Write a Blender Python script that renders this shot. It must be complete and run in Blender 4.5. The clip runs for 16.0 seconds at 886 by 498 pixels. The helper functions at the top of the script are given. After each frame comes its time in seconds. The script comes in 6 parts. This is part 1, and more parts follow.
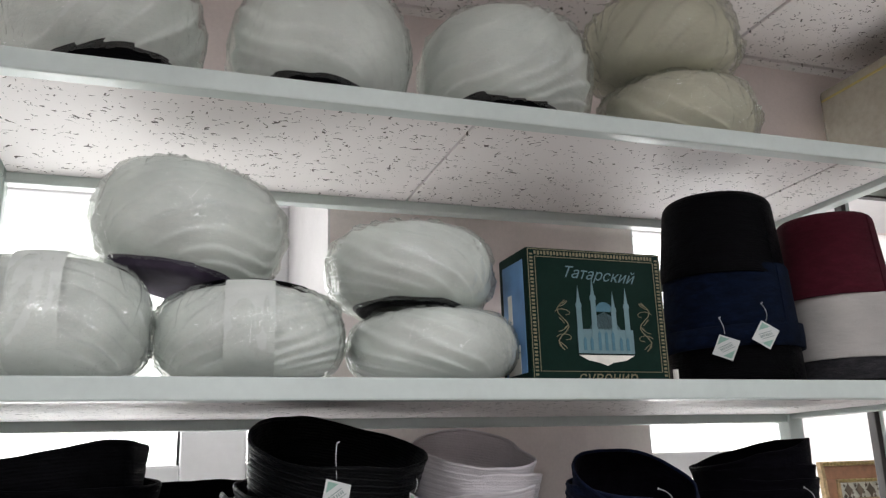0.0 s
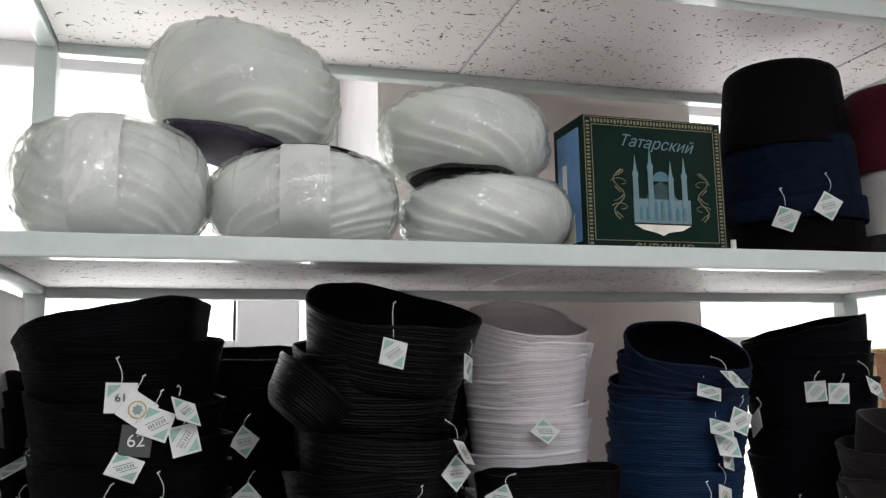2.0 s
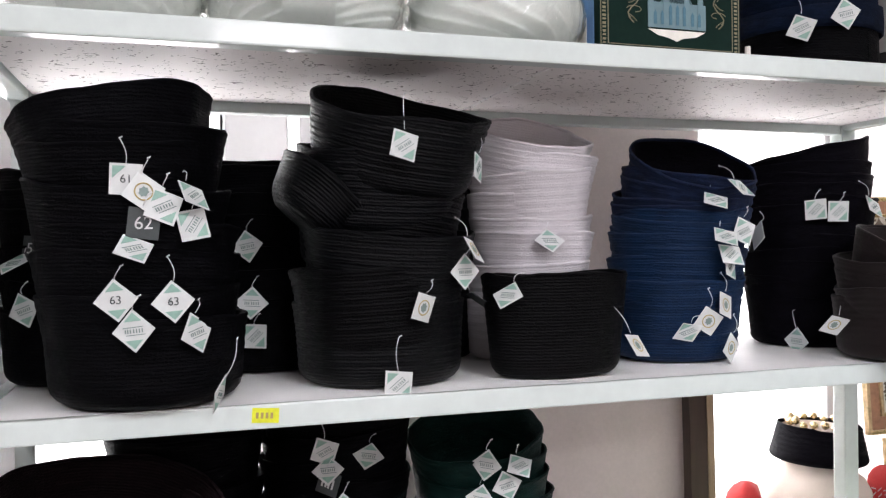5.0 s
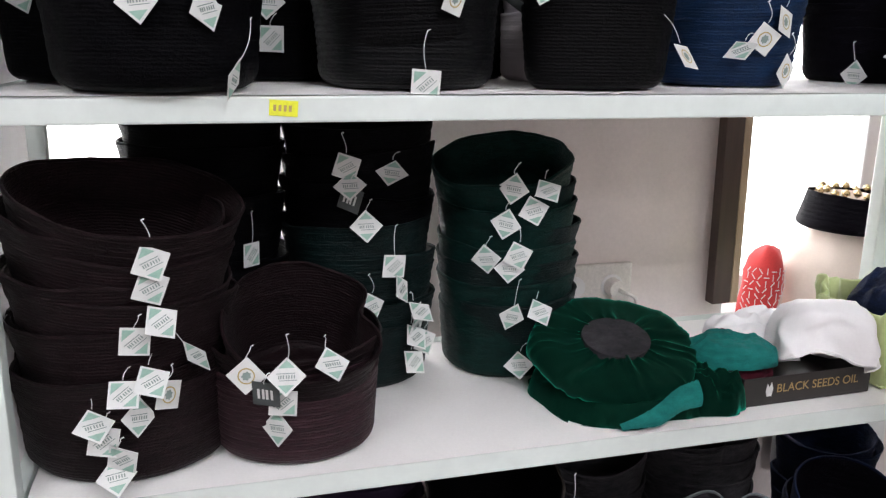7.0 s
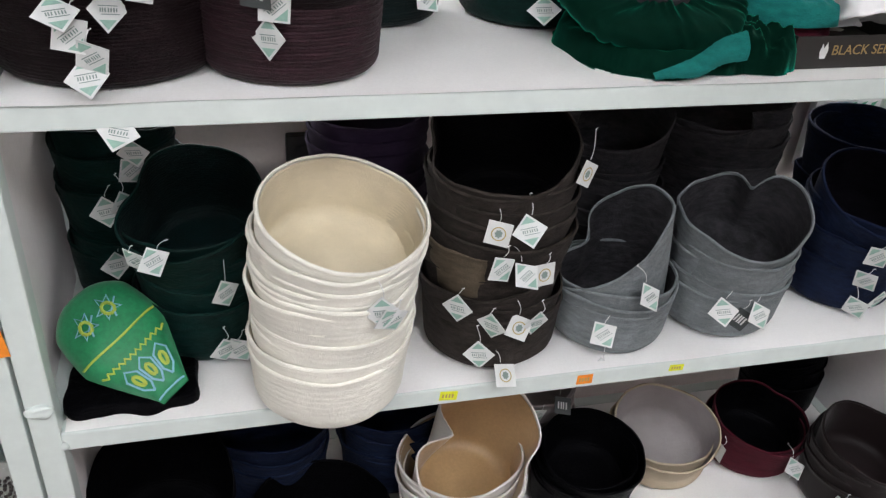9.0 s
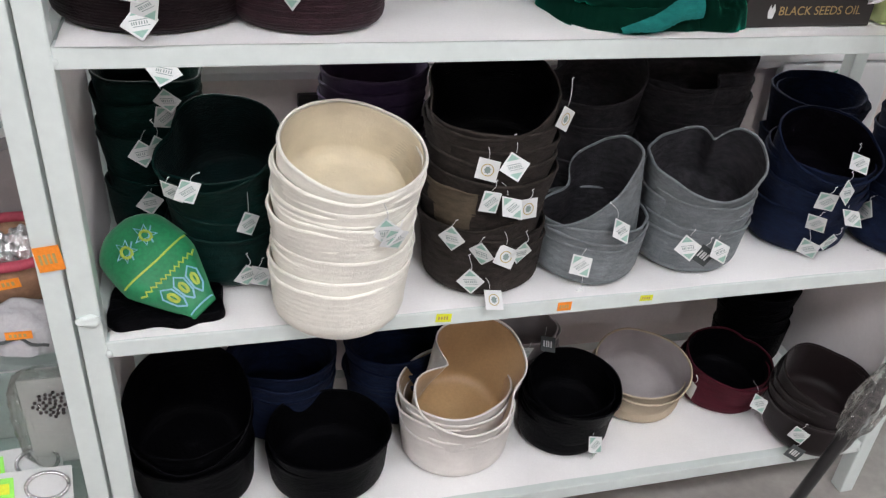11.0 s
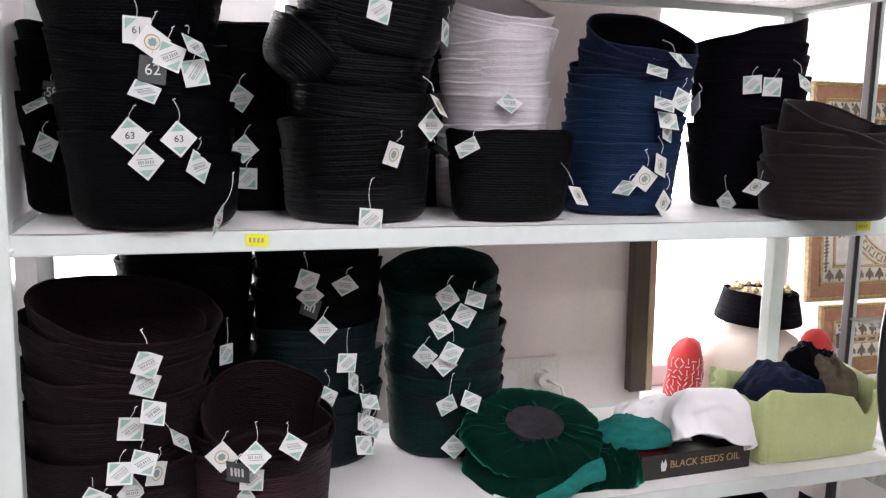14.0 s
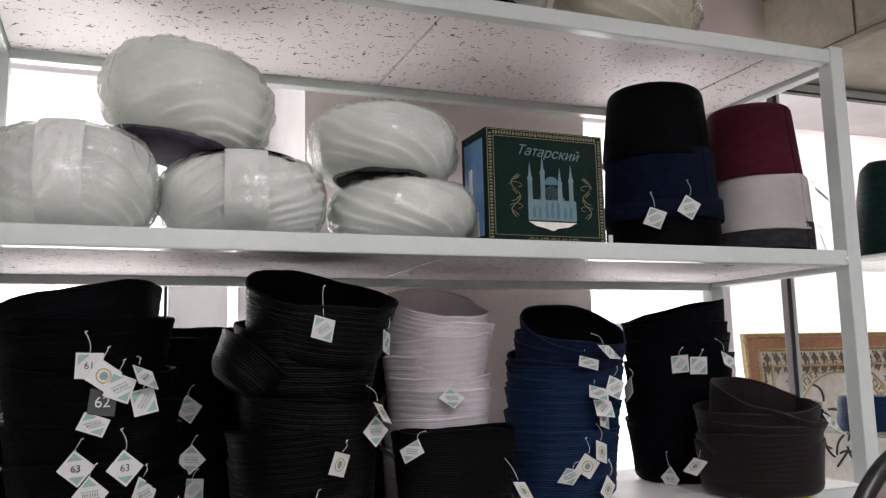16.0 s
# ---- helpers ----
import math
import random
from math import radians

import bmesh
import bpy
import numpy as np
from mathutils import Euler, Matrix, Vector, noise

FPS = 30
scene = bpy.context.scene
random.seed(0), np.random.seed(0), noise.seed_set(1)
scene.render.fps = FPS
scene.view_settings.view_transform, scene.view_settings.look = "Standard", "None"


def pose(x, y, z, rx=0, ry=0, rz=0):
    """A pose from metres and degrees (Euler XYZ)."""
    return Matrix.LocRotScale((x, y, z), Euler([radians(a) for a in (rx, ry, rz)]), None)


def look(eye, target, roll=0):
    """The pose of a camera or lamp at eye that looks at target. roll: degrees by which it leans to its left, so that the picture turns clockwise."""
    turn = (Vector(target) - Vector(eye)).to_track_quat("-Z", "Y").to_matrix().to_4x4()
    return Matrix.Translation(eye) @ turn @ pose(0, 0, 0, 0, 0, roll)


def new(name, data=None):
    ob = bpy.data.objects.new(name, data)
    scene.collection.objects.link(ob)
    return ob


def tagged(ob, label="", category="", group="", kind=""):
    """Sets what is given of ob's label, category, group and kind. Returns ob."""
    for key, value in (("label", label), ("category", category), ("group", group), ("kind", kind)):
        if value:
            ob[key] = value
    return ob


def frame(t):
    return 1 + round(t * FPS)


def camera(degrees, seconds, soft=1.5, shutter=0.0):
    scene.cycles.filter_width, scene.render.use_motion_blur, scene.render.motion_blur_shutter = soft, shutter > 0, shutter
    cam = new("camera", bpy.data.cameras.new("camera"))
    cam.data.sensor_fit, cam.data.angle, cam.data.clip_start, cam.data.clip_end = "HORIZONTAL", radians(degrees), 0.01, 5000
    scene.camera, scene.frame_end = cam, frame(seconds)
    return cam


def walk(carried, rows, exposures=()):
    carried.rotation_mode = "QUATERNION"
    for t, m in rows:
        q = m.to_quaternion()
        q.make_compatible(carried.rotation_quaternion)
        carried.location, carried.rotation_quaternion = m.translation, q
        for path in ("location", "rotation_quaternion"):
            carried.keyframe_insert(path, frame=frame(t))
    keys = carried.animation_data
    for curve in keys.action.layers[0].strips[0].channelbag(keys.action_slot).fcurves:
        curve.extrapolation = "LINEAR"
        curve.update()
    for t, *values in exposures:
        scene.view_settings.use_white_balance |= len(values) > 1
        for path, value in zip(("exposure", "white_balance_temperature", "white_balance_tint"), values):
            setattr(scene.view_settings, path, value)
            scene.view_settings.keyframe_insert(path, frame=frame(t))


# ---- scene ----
cam = camera(56.0, 16.0, 1.3)
# exposure
EXPOSURES = [(0, -0.68, 6500, 10), (1.5, -0.66, 6500, 10), (3.2, -0.36, 6500, 10), (5.5, 0.0, 6500, 16), (7.0, -0.05, 6500, 14), (9.2, -0.08, 6500, 11), (11.5, 0.05, 6500, 14), (13.0, 0.05, 6500, 16), (14.5, -0.15, 6600, 18), (15.2, -0.44, 6700, 18), (16, -0.66, 6700, 17)]
PATH = [
    (0, (0.231, -0.92, 1.636), (0.854, 0.909, 2.151), -1.8),
    (0.5, (0.224, -0.926, 1.623), (0.835, 0.917, 2.104), -1.7),
    (1, (0.216, -0.937, 1.619), (0.81, 0.923, 2.052), -1.5),
    (1.5, (0.216, -0.916, 1.606), (0.784, 0.964, 1.982), -1.2),
    (2, (0.222, -0.9, 1.598), (0.755, 1.007, 1.881), -1.0),
    (2.5, (0.22, -0.897, 1.588), (0.752, 1.02, 1.795), -0.8),
    (3, (0.219, -0.888, 1.578), (0.764, 1.033, 1.7), -0.5),
    (3.2, (0.219, -0.882, 1.573), (0.772, 1.038, 1.661), -0.6),
    (5.3, (0.188, -0.853, 1.498), (0.785, 1.055, 1.454), -0.5),
    (5.5, (0.188, -0.847, 1.491), (0.779, 1.062, 1.408), -0.3),
    (6, (0.19, -0.834, 1.471), (0.767, 1.068, 1.258), 0.4),
    (6.5, (0.19, -0.822, 1.444), (0.744, 1.067, 1.093), 0.5),
    (7, (0.196, -0.81, 1.408), (0.728, 1.053, 0.915), 0.9),
    (7.5, (0.2, -0.798, 1.373), (0.723, 1.03, 0.75), 1.4),
    (8, (0.196, -0.781, 1.346), (0.725, 0.993, 0.59), 2.5),
    (8.5, (0.205, -0.771, 1.304), (0.697, 0.935, 0.384), 3.1),
    (9, (0.21, -0.76, 1.258), (0.686, 0.871, 0.203), 4.3),
    (9.2, (0.214, -0.759, 1.245), (0.681, 0.845, 0.144), 4.7),
    (10.2, (0.196, -0.848, 1.215), (0.667, 0.77, 0.06), 5.0),
    (11.3, (0.17, -0.934, 1.284), (0.658, 0.723, 0.275), 4.2),
    (11.5, (0.17, -0.942, 1.293), (0.66, 0.74, 0.327), 3.8),
    (12, (0.178, -0.959, 1.33), (0.674, 0.79, 0.497), 2.2),
    (12.5, (0.18, -0.968, 1.364), (0.703, 0.825, 0.648), 1.6),
    (13, (0.178, -0.974, 1.402), (0.734, 0.855, 0.814), 1.2),
    (13.5, (0.176, -0.991, 1.437), (0.762, 0.868, 0.988), 1.1),
    (14, (0.169, -1.011, 1.48), (0.79, 0.868, 1.189), 1.2),
    (14.5, (0.163, -1.023, 1.505), (0.809, 0.866, 1.386), 0.8),
    (15, (0.164, -1.038, 1.534), (0.857, 0.837, 1.576), -0.1),
    (15.5, (0.17, -1.054, 1.558), (0.89, 0.802, 1.743), -0.9),
    (16, (0.168, -1.058, 1.571), (0.893, 0.787, 1.837), -1.4),
]
walk(cam, [(t, look(eye, target, roll)) for t, eye, target, roll in PATH], EXPOSURES)

# ---------- world and light ----------
world = bpy.data.worlds.new("world")
scene.world = world
world.use_nodes = True
wn = world.node_tree
sky = wn.nodes.new("ShaderNodeTexSky")
sky.sky_type, sky.sun_disc, sky.sun_elevation, sky.sun_rotation = "NISHITA", False, radians(35), radians(20)
wn.links.new(sky.outputs["Color"], wn.nodes["Background"].inputs["Color"])
wn.nodes["Background"].inputs["Strength"].default_value = 0.12


def area_lamp(name, m, sx, sy, watts, colour):
    d = bpy.data.lights.new(name, "AREA")
    d.shape, d.size, d.size_y, d.energy, d.color = "RECTANGLE", sx, sy, watts, colour
    ob = new(name, d)
    ob.matrix_world = m
    return ob


# daylight of the two windows behind the rack, and the strip lamps of the shop's ceiling
area_lamp("window_daylight_1", pose(-0.15, 0.99, 1.55, -90, 0, 0), 1.2, 1.2, 30, (1.0, 0.97, 0.98))
area_lamp("window_daylight_2", pose(1.47, 0.99, 1.55, -90, 0, 0), 0.66, 1.2, 17, (1.0, 0.97, 0.98))
for lx, ly in ((-0.9, -1.5), (0.6, -1.5), (2.1, -1.5), (0.6, -3.0)):
    area_lamp("strip_lamp_light", pose(lx, ly, 2.455, 0, 0, 0), 0.56, 0.56, 21, (0.99, 1.0, 1.05))

# ---------- materials ----------
MATS = {}


def nodes_of(name):
    m = bpy.data.materials.new(name)
    m.use_nodes = True
    t = m.node_tree
    MATS[name] = m
    return m, t, t.nodes["Principled BSDF"]


def add(t, kind, **inputs):
    n = t.nodes.new(kind)
    for k, v in inputs.items():
        n.inputs[k.replace("_", " ")].default_value = v
    return n


def coords(t, scale=(1, 1, 1), per_object=False):
    tc = t.nodes.new("ShaderNodeTexCoord")
    mp = t.nodes.new("ShaderNodeMapping")
    mp.inputs["Scale"].default_value = scale
    t.links.new(tc.outputs["Object"], mp.inputs["Vector"])
    if per_object:
        oi = t.nodes.new("ShaderNodeObjectInfo")
        mul = t.nodes.new("ShaderNodeMath")
        mul.operation = "MULTIPLY"
        mul.inputs[1].default_value = 37.0
        t.links.new(oi.outputs["Random"], mul.inputs[0])
        t.links.new(mul.outputs[0], mp.inputs["Location"])
    return mp.outputs["Vector"]


def ramp(t, src, stops):
    r = t.nodes.new("ShaderNodeValToRGB")
    e = r.color_ramp.elements
    while len(e) < len(stops):
        e.new(0.5)
    for el, (p, c) in zip(e, stops):
        el.position, el.color = p, (*c, 1) if len(c) == 3 else c
    t.links.new(src, r.inputs["Fac"])
    return r.outputs["Color"]


def grey(v):
    return (v, v, v)


def surface(name, colour, rough=0.6, metal=0.0, grain=200.0, vary=0.12, bump=0.15, sheen=0.0, stains=0.1, coat=0.0, stretch=(1, 1, 1)):
    """A plain surface with fine grain, broader blotches and relief."""
    m, t, p = nodes_of(name)
    v = coords(t, stretch, True)
    fine = add(t, "ShaderNodeTexNoise", Scale=grain, Detail=4.0, Roughness=0.6)
    broad = add(t, "ShaderNodeTexNoise", Scale=9.0, Detail=3.0)
    t.links.new(v, fine.inputs["Vector"])
    t.links.new(v, broad.inputs["Vector"])
    mix = t.nodes.new("ShaderNodeMix")
    mix.data_type = "RGBA"
    mix.blend_type = "MULTIPLY"
    mix.inputs["Factor"].default_value = 1.0
    a = ramp(t, fine.outputs["Fac"], [(0.25, tuple(c * (1 - vary) for c in colour)), (0.75, tuple(min(1, c * (1 + vary)) for c in colour))])
    b = ramp(t, broad.outputs["Fac"], [(0.3, grey(1 - stains)), (0.65, grey(1.0))])
    t.links.new(a, mix.inputs["A"])
    t.links.new(b, mix.inputs["B"])
    t.links.new(mix.outputs["Result"], p.inputs["Base Color"])
    r = ramp(t, broad.outputs["Fac"], [(0.3, grey(min(1, rough * 1.15))), (0.7, grey(rough * 0.88))])
    t.links.new(r, p.inputs["Roughness"])
    p.inputs["Metallic"].default_value = metal
    p.inputs["Sheen Weight"].default_value = sheen
    p.inputs["Sheen Roughness"].default_value = 0.45
    p.inputs["Coat Weight"].default_value = coat
    if bump:
        bp = add(t, "ShaderNodeBump", Strength=bump, Distance=0.002)
        t.links.new(fine.outputs["Fac"], bp.inputs["Height"])
        t.links.new(bp.outputs["Normal"], p.inputs["Normal"])
    return m


def felt(name, colour, sheen=0.25, spec=0.25, vary=0.22, rough=0.9, rumpled=1.0, quilt=0.0):
    """Felted or pile cloth: matt, rumpled, with fibres, worn patches and a soft sheen."""
    wear = 0.45 if max(colour) < 0.04 else 0.2 if max(colour) < 0.3 else 0.025
    m = surface(name, colour, rough, 0, 900, vary, 0.35, sheen * 0.22, 0.25)
    p = m.node_tree.nodes["Principled BSDF"]
    p.inputs["Specular IOR Level"].default_value = spec * 0.6
    t = m.node_tree
    v = coords(t, (1.0, 1.0, 2.6), True)
    med = add(t, "ShaderNodeTexNoise", Scale=46.0, Detail=6.0, Roughness=0.68)
    t.links.new(v, med.inputs["Vector"])
    first = [n for n in t.nodes if n.bl_idname == "ShaderNodeBump"][0]
    rumple = add(t, "ShaderNodeBump", Strength=min(1.0, (0.3 + wear * 0.7) * rumpled), Distance=0.005)
    t.links.new(med.outputs["Fac"], rumple.inputs["Height"])
    before_rumple = first
    if quilt:
        rows = t.nodes.new("ShaderNodeTexWave")
        rows.wave_type, rows.bands_direction, rows.wave_profile = "BANDS", "Z", "SIN"
        for k, val in (("Scale", 88.0), ("Distortion", 2.6), ("Detail", 3.0), ("Detail Scale", 2.4)):
            rows.inputs[k].default_value = val
        t.links.new(coords(t), rows.inputs["Vector"])
        sewn = add(t, "ShaderNodeBump", Strength=quilt, Distance=0.0016)
        t.links.new(rows.outputs["Fac"], sewn.inputs["Height"])
        t.links.new(first.outputs["Normal"], sewn.inputs["Normal"])
        before_rumple = sewn
    t.links.new(before_rumple.outputs["Normal"], rumple.inputs["Normal"])
    t.links.new(rumple.outputs["Normal"], p.inputs["Normal"])
    worn = t.nodes.new("ShaderNodeMix")
    worn.data_type, worn.blend_type = "RGBA", "MULTIPLY"
    worn.inputs["Factor"].default_value = 1.0
    before = p.inputs["Base Color"].links[0].from_socket
    w = wear
    t.links.new(before, worn.inputs["A"])
    t.links.new(ramp(t, med.outputs["Fac"], [(0.32, grey(1 - w)), (0.5, grey(1.0)), (0.70, grey(1 + w * 1.4))]), worn.inputs["B"])
    t.links.new(worn.outputs["Result"], p.inputs["Base Color"])
    p.inputs["Sheen Tint"].default_value = (*[min(1, 0.35 + c * 1.2) for c in colour], 1)
    return m


def clear(name, tint=(1, 1, 1), gloss=0.14, rough=0.12, wrinkle=0.0, milk=0.0):
    """Clear film or glass: see-through, with a gloss that grows at grazing angles."""
    m, t, p = nodes_of(name)
    t.nodes.remove(p)
    out = t.nodes["Material Output"]
    tr = add(t, "ShaderNodeBsdfTransparent", Color=(*tint, 1))
    gl = add(t, "ShaderNodeBsdfGlossy", Roughness=rough)
    fr = add(t, "ShaderNodeFresnel", IOR=1.45)
    ad = t.nodes.new("ShaderNodeMath")
    ad.operation = "MULTIPLY_ADD"
    ad.inputs[1].default_value, ad.inputs[2].default_value = 0.55, gloss
    t.links.new(fr.outputs[0], ad.inputs[0])
    mx = t.nodes.new("ShaderNodeMixShader")
    t.links.new(ad.outputs[0], mx.inputs["Fac"])
    t.links.new(tr.outputs[0], mx.inputs[1])
    t.links.new(gl.outputs[0], mx.inputs[2])
    last = mx
    if milk:
        df = add(t, "ShaderNodeBsdfDiffuse", Color=(0.9, 0.92, 0.9, 1))
        m2 = t.nodes.new("ShaderNodeMixShader")
        m2.inputs["Fac"].default_value = milk
        t.links.new(mx.outputs[0], m2.inputs[1])
        t.links.new(df.outputs[0], m2.inputs[2])
        last = m2
    if wrinkle:
        v = coords(t, (1.0, 1.0, 1.7), True)
        warp = add(t, "ShaderNodeTexNoise", Scale=14.0, Detail=2.0)
        t.links.new(v, warp.inputs["Vector"])
        bent = t.nodes.new("ShaderNodeMix")
        bent.data_type, bent.blend_type = "RGBA", "LINEAR_LIGHT"
        bent.inputs["Factor"].default_value = 0.04
        t.links.new(v, bent.inputs["A"])
        t.links.new(warp.outputs["Color"], bent.inputs["B"])
        facets = add(t, "ShaderNodeTexVoronoi", Scale=38.0)
        creases = add(t, "ShaderNodeTexNoise", Scale=34.0, Detail=0.5, Roughness=0.4, Distortion=3.5)
        for n in (facets, creases):
            t.links.new(bent.outputs["Result"], n.inputs["Vector"])
        bp0 = add(t, "ShaderNodeBump", Strength=wrinkle * 0.7, Distance=0.006)
        t.links.new(facets.outputs["Distance"], bp0.inputs["Height"])
        bp = add(t, "ShaderNodeBump", Strength=wrinkle, Distance=0.004)
        t.links.new(creases.outputs["Fac"], bp.inputs["Height"])
        t.links.new(bp0.outputs["Normal"], bp.inputs["Normal"])
        t.links.new(bp.outputs["Normal"], gl.inputs["Normal"])
    t.links.new(last.outputs[0], out.inputs["Surface"])
    return m


def glow(name, colour, strength):
    m, t, p = nodes_of(name)
    p.inputs["Base Color"].default_value = (*colour, 1)
    p.inputs["Emission Color"].default_value = (*colour, 1)
    p.inputs["Emission Strength"].default_value = strength
    return m


def fissured_tile(name, scale=1.0, rough=0.9):
    """Mineral-fibre ceiling board: white, with short dark fissures and pinholes."""
    m, t, p = nodes_of(name)
    v = coords(t, (1, 1, 1), True)
    warp = add(t, "ShaderNodeTexNoise", Scale=34.0 * scale, Detail=2.0)
    t.links.new(v, warp.inputs["Vector"])
    mixv = t.nodes.new("ShaderNodeMix")
    mixv.data_type = "RGBA"
    mixv.blend_type = "LINEAR_LIGHT"
    mixv.inputs["Factor"].default_value = 0.03 / scale
    t.links.new(v, mixv.inputs["A"])
    t.links.new(warp.outputs["Color"], mixv.inputs["B"])
    masks = []
    for sc, stretch, lim in ((40.0, (1.0, 3.4, 1.0), 0.24), (44.0, (3.0, 1.0, 1.0), 0.20), (110.0, (1, 1, 1), 0.2)):
        mp = t.nodes.new("ShaderNodeMapping")
        mp.inputs["Scale"].default_value = stretch
        mp.inputs["Rotation"].default_value = (0, 0, sc)
        t.links.new(mixv.outputs["Result"], mp.inputs["Vector"])
        vo = add(t, "ShaderNodeTexVoronoi", Scale=sc * scale)
        t.links.new(mp.outputs["Vector"], vo.inputs["Vector"])
        d = ramp(t, vo.outputs["Distance"], [(lim * 0.72, grey(1)), (lim, grey(0))])
        sep = t.nodes.new("ShaderNodeSeparateColor")
        t.links.new(vo.outputs["Color"], sep.inputs[0])
        g = ramp(t, sep.outputs[0], [(0.5, grey(0)), (0.56, grey(1))])
        mu = t.nodes.new("ShaderNodeMix")
        mu.data_type, mu.blend_type = "RGBA", "MULTIPLY"
        mu.inputs["Factor"].default_value = 1
        t.links.new(d, mu.inputs["A"])
        t.links.new(g, mu.inputs["B"])
        masks.append(mu.outputs["Result"])
    acc = masks[0]
    for k in masks[1:]:
        mx = t.nodes.new("ShaderNodeMix")
        mx.data_type, mx.blend_type = "RGBA", "LIGHTEN"
        mx.inputs["Factor"].default_value = 1
        t.links.new(acc, mx.inputs["A"])
        t.links.new(k, mx.inputs["B"])
        acc = mx.outputs["Result"]
    col = ramp(t, acc, [(0.1, (0.80, 0.765, 0.755)), (0.8, (0.09, 0.075, 0.07))])
    t.links.new(col, p.inputs["Base Color"])
    p.inputs["Roughness"].default_value = rough
    inv = t.nodes.new("ShaderNodeInvert")
    t.links.new(acc, inv.inputs["Color"])
    bp = add(t, "ShaderNodeBump", Strength=0.5, Distance=0.002)
    t.links.new(inv.outputs[0], bp.inputs["Height"])
    t.links.new(bp.outputs["Normal"], p.inputs["Normal"])
    return m


M_ENAMEL = surface("white_enamel", (0.63, 0.70, 0.675), 0.32, 0, 60, 0.04, 0.05, 0, 0.08, 0.2)
M_BOARD = fissured_tile("fissured_board", 1.0, 0.62)
M_CEIL = fissured_tile("fissured_ceiling", 1.0)
M_LINER = surface("white_liner_cloth", (0.87, 0.87, 0.86), 0.55, 0, 300, 0.03, 0.12, 0.1, 0.06)
M_WALL = surface("pinkish_wall_paint", (0.83, 0.745, 0.725), 0.8, 0, 160, 0.04, 0.12, 0, 0.07)
M_REVEAL = surface("white_plaster", (0.78, 0.76, 0.76), 0.75, 0, 120, 0.03, 0.08, 0, 0.06)
M_PVC = surface("white_window_plastic", (0.80, 0.79, 0.80), 0.35, 0, 80, 0.02, 0.02, 0, 0.05)
M_GASKET = surface("black_rubber", (0.02, 0.02, 0.022), 0.6)
M_FLOOR = surface("grey_floor_tile", (0.34, 0.32, 0.30), 0.4, 0, 40, 0.12, 0.05, 0, 0.2)
M_SKYCARD = glow("bright_overcast_sky", (1.0, 0.99, 0.98), 3.2)
M_LAMP = glow("lamp_diffuser", (0.95, 1.0, 0.97), 5.0)
M_GLASS = clear("window_glass", (0.97, 0.99, 0.98), 0.03, 0.02)
M_SHELFGLASS = clear("green_edged_glass", (0.90, 0.97, 0.95), 0.05, 0.02)
M_FILM = clear("crumpled_clear_film", (0.97, 0.98, 0.96), 0.10, 0.07, 0.7, 0.02)
M_DARKMETAL = surface("dark_anodised_profile", (0.07, 0.065, 0.065), 0.45, 0.6, 120, 0.1, 0.03)
M_BLACK = felt("black_felt", (0.0021, 0.0021, 0.0028), 0.0, 0.05, rough=0.42, quilt=0.25)
M_BLACKRIB = felt("black_quilted_velvet", (0.0014, 0.0017, 0.0024), 0.0, 0.20, rough=0.38, quilt=0.45)
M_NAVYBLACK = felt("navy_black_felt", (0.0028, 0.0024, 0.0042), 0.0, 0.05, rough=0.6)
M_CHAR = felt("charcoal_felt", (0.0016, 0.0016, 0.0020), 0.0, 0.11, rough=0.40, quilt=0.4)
M_BROWN = felt("dark_brown_corduroy", (0.0085, 0.0040, 0.0050), 0.26, 0.14, rough=0.45, quilt=0.4)
M_WINE = felt("wine_brown_quilted", (0.024, 0.0095, 0.0135), 0.35, 0.25, rough=0.45, quilt=0.5)
M_TAUPE = felt("dark_taupe_suede", (0.030, 0.0245, 0.0215), 0.18)
M_OLIVE = felt("olive_taupe_suede", (0.11, 0.088, 0.062), 0.18)
M_WHITESUEDE = felt("white_suede", (0.78, 0.75, 0.71), 0.1, 0.3, 0.05)
M_LEATHER = surface("brown_black_leatherette", (0.0115, 0.0076, 0.0078), 0.45, 0, 300, 0.2, 0.2, 0.1)
M_LEATHER.node_tree.nodes["Principled BSDF"].inputs["Specular IOR Level"].default_value = 0.13
M_BLUE = felt("royal_blue_velvet", (0.0035, 0.0185, 0.056), 0.22, 0.2, rough=0.5, quilt=0.4)
M_NAVY = felt("navy_velvet", (0.005, 0.011, 0.034), 0.2)
M_LILAC = felt("pale_lilac_grey_cloth", (0.70, 0.665, 0.69), 0.15, 0.3, 0.05, quilt=0.16)
M_CREAM = felt("cream_cotton", (0.86, 0.845, 0.76), 0.1, 0.3, 0.05)
M_DKGREEN = felt("bottle_green_felt", (0.002, 0.017, 0.0145), 0.18, 0.15, rough=0.5)
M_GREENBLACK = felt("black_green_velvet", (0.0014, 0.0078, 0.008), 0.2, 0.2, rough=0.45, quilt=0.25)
M_GREY = felt("grey_suede", (0.20, 0.225, 0.235), 0.15, rumpled=1.5)
M_DKGREY = felt("dark_grey_suede", (0.030, 0.029, 0.033), 0.15)
M_PURPLE = felt("dark_purple_velvet", (0.030, 0.018, 0.045), 0.2)
M_BEIGE = felt("beige_cotton", (0.50, 0.42, 0.31), 0.1, 0.3, 0.06)
M_LINING = felt("grey_lining_cloth", (0.36, 0.33, 0.33), 0.1, 0.3, 0.06)
M_TAN = surface("tan_satin_lining", (0.42, 0.27, 0.13), 0.4, 0, 200, 0.1, 0.1, 0.2)
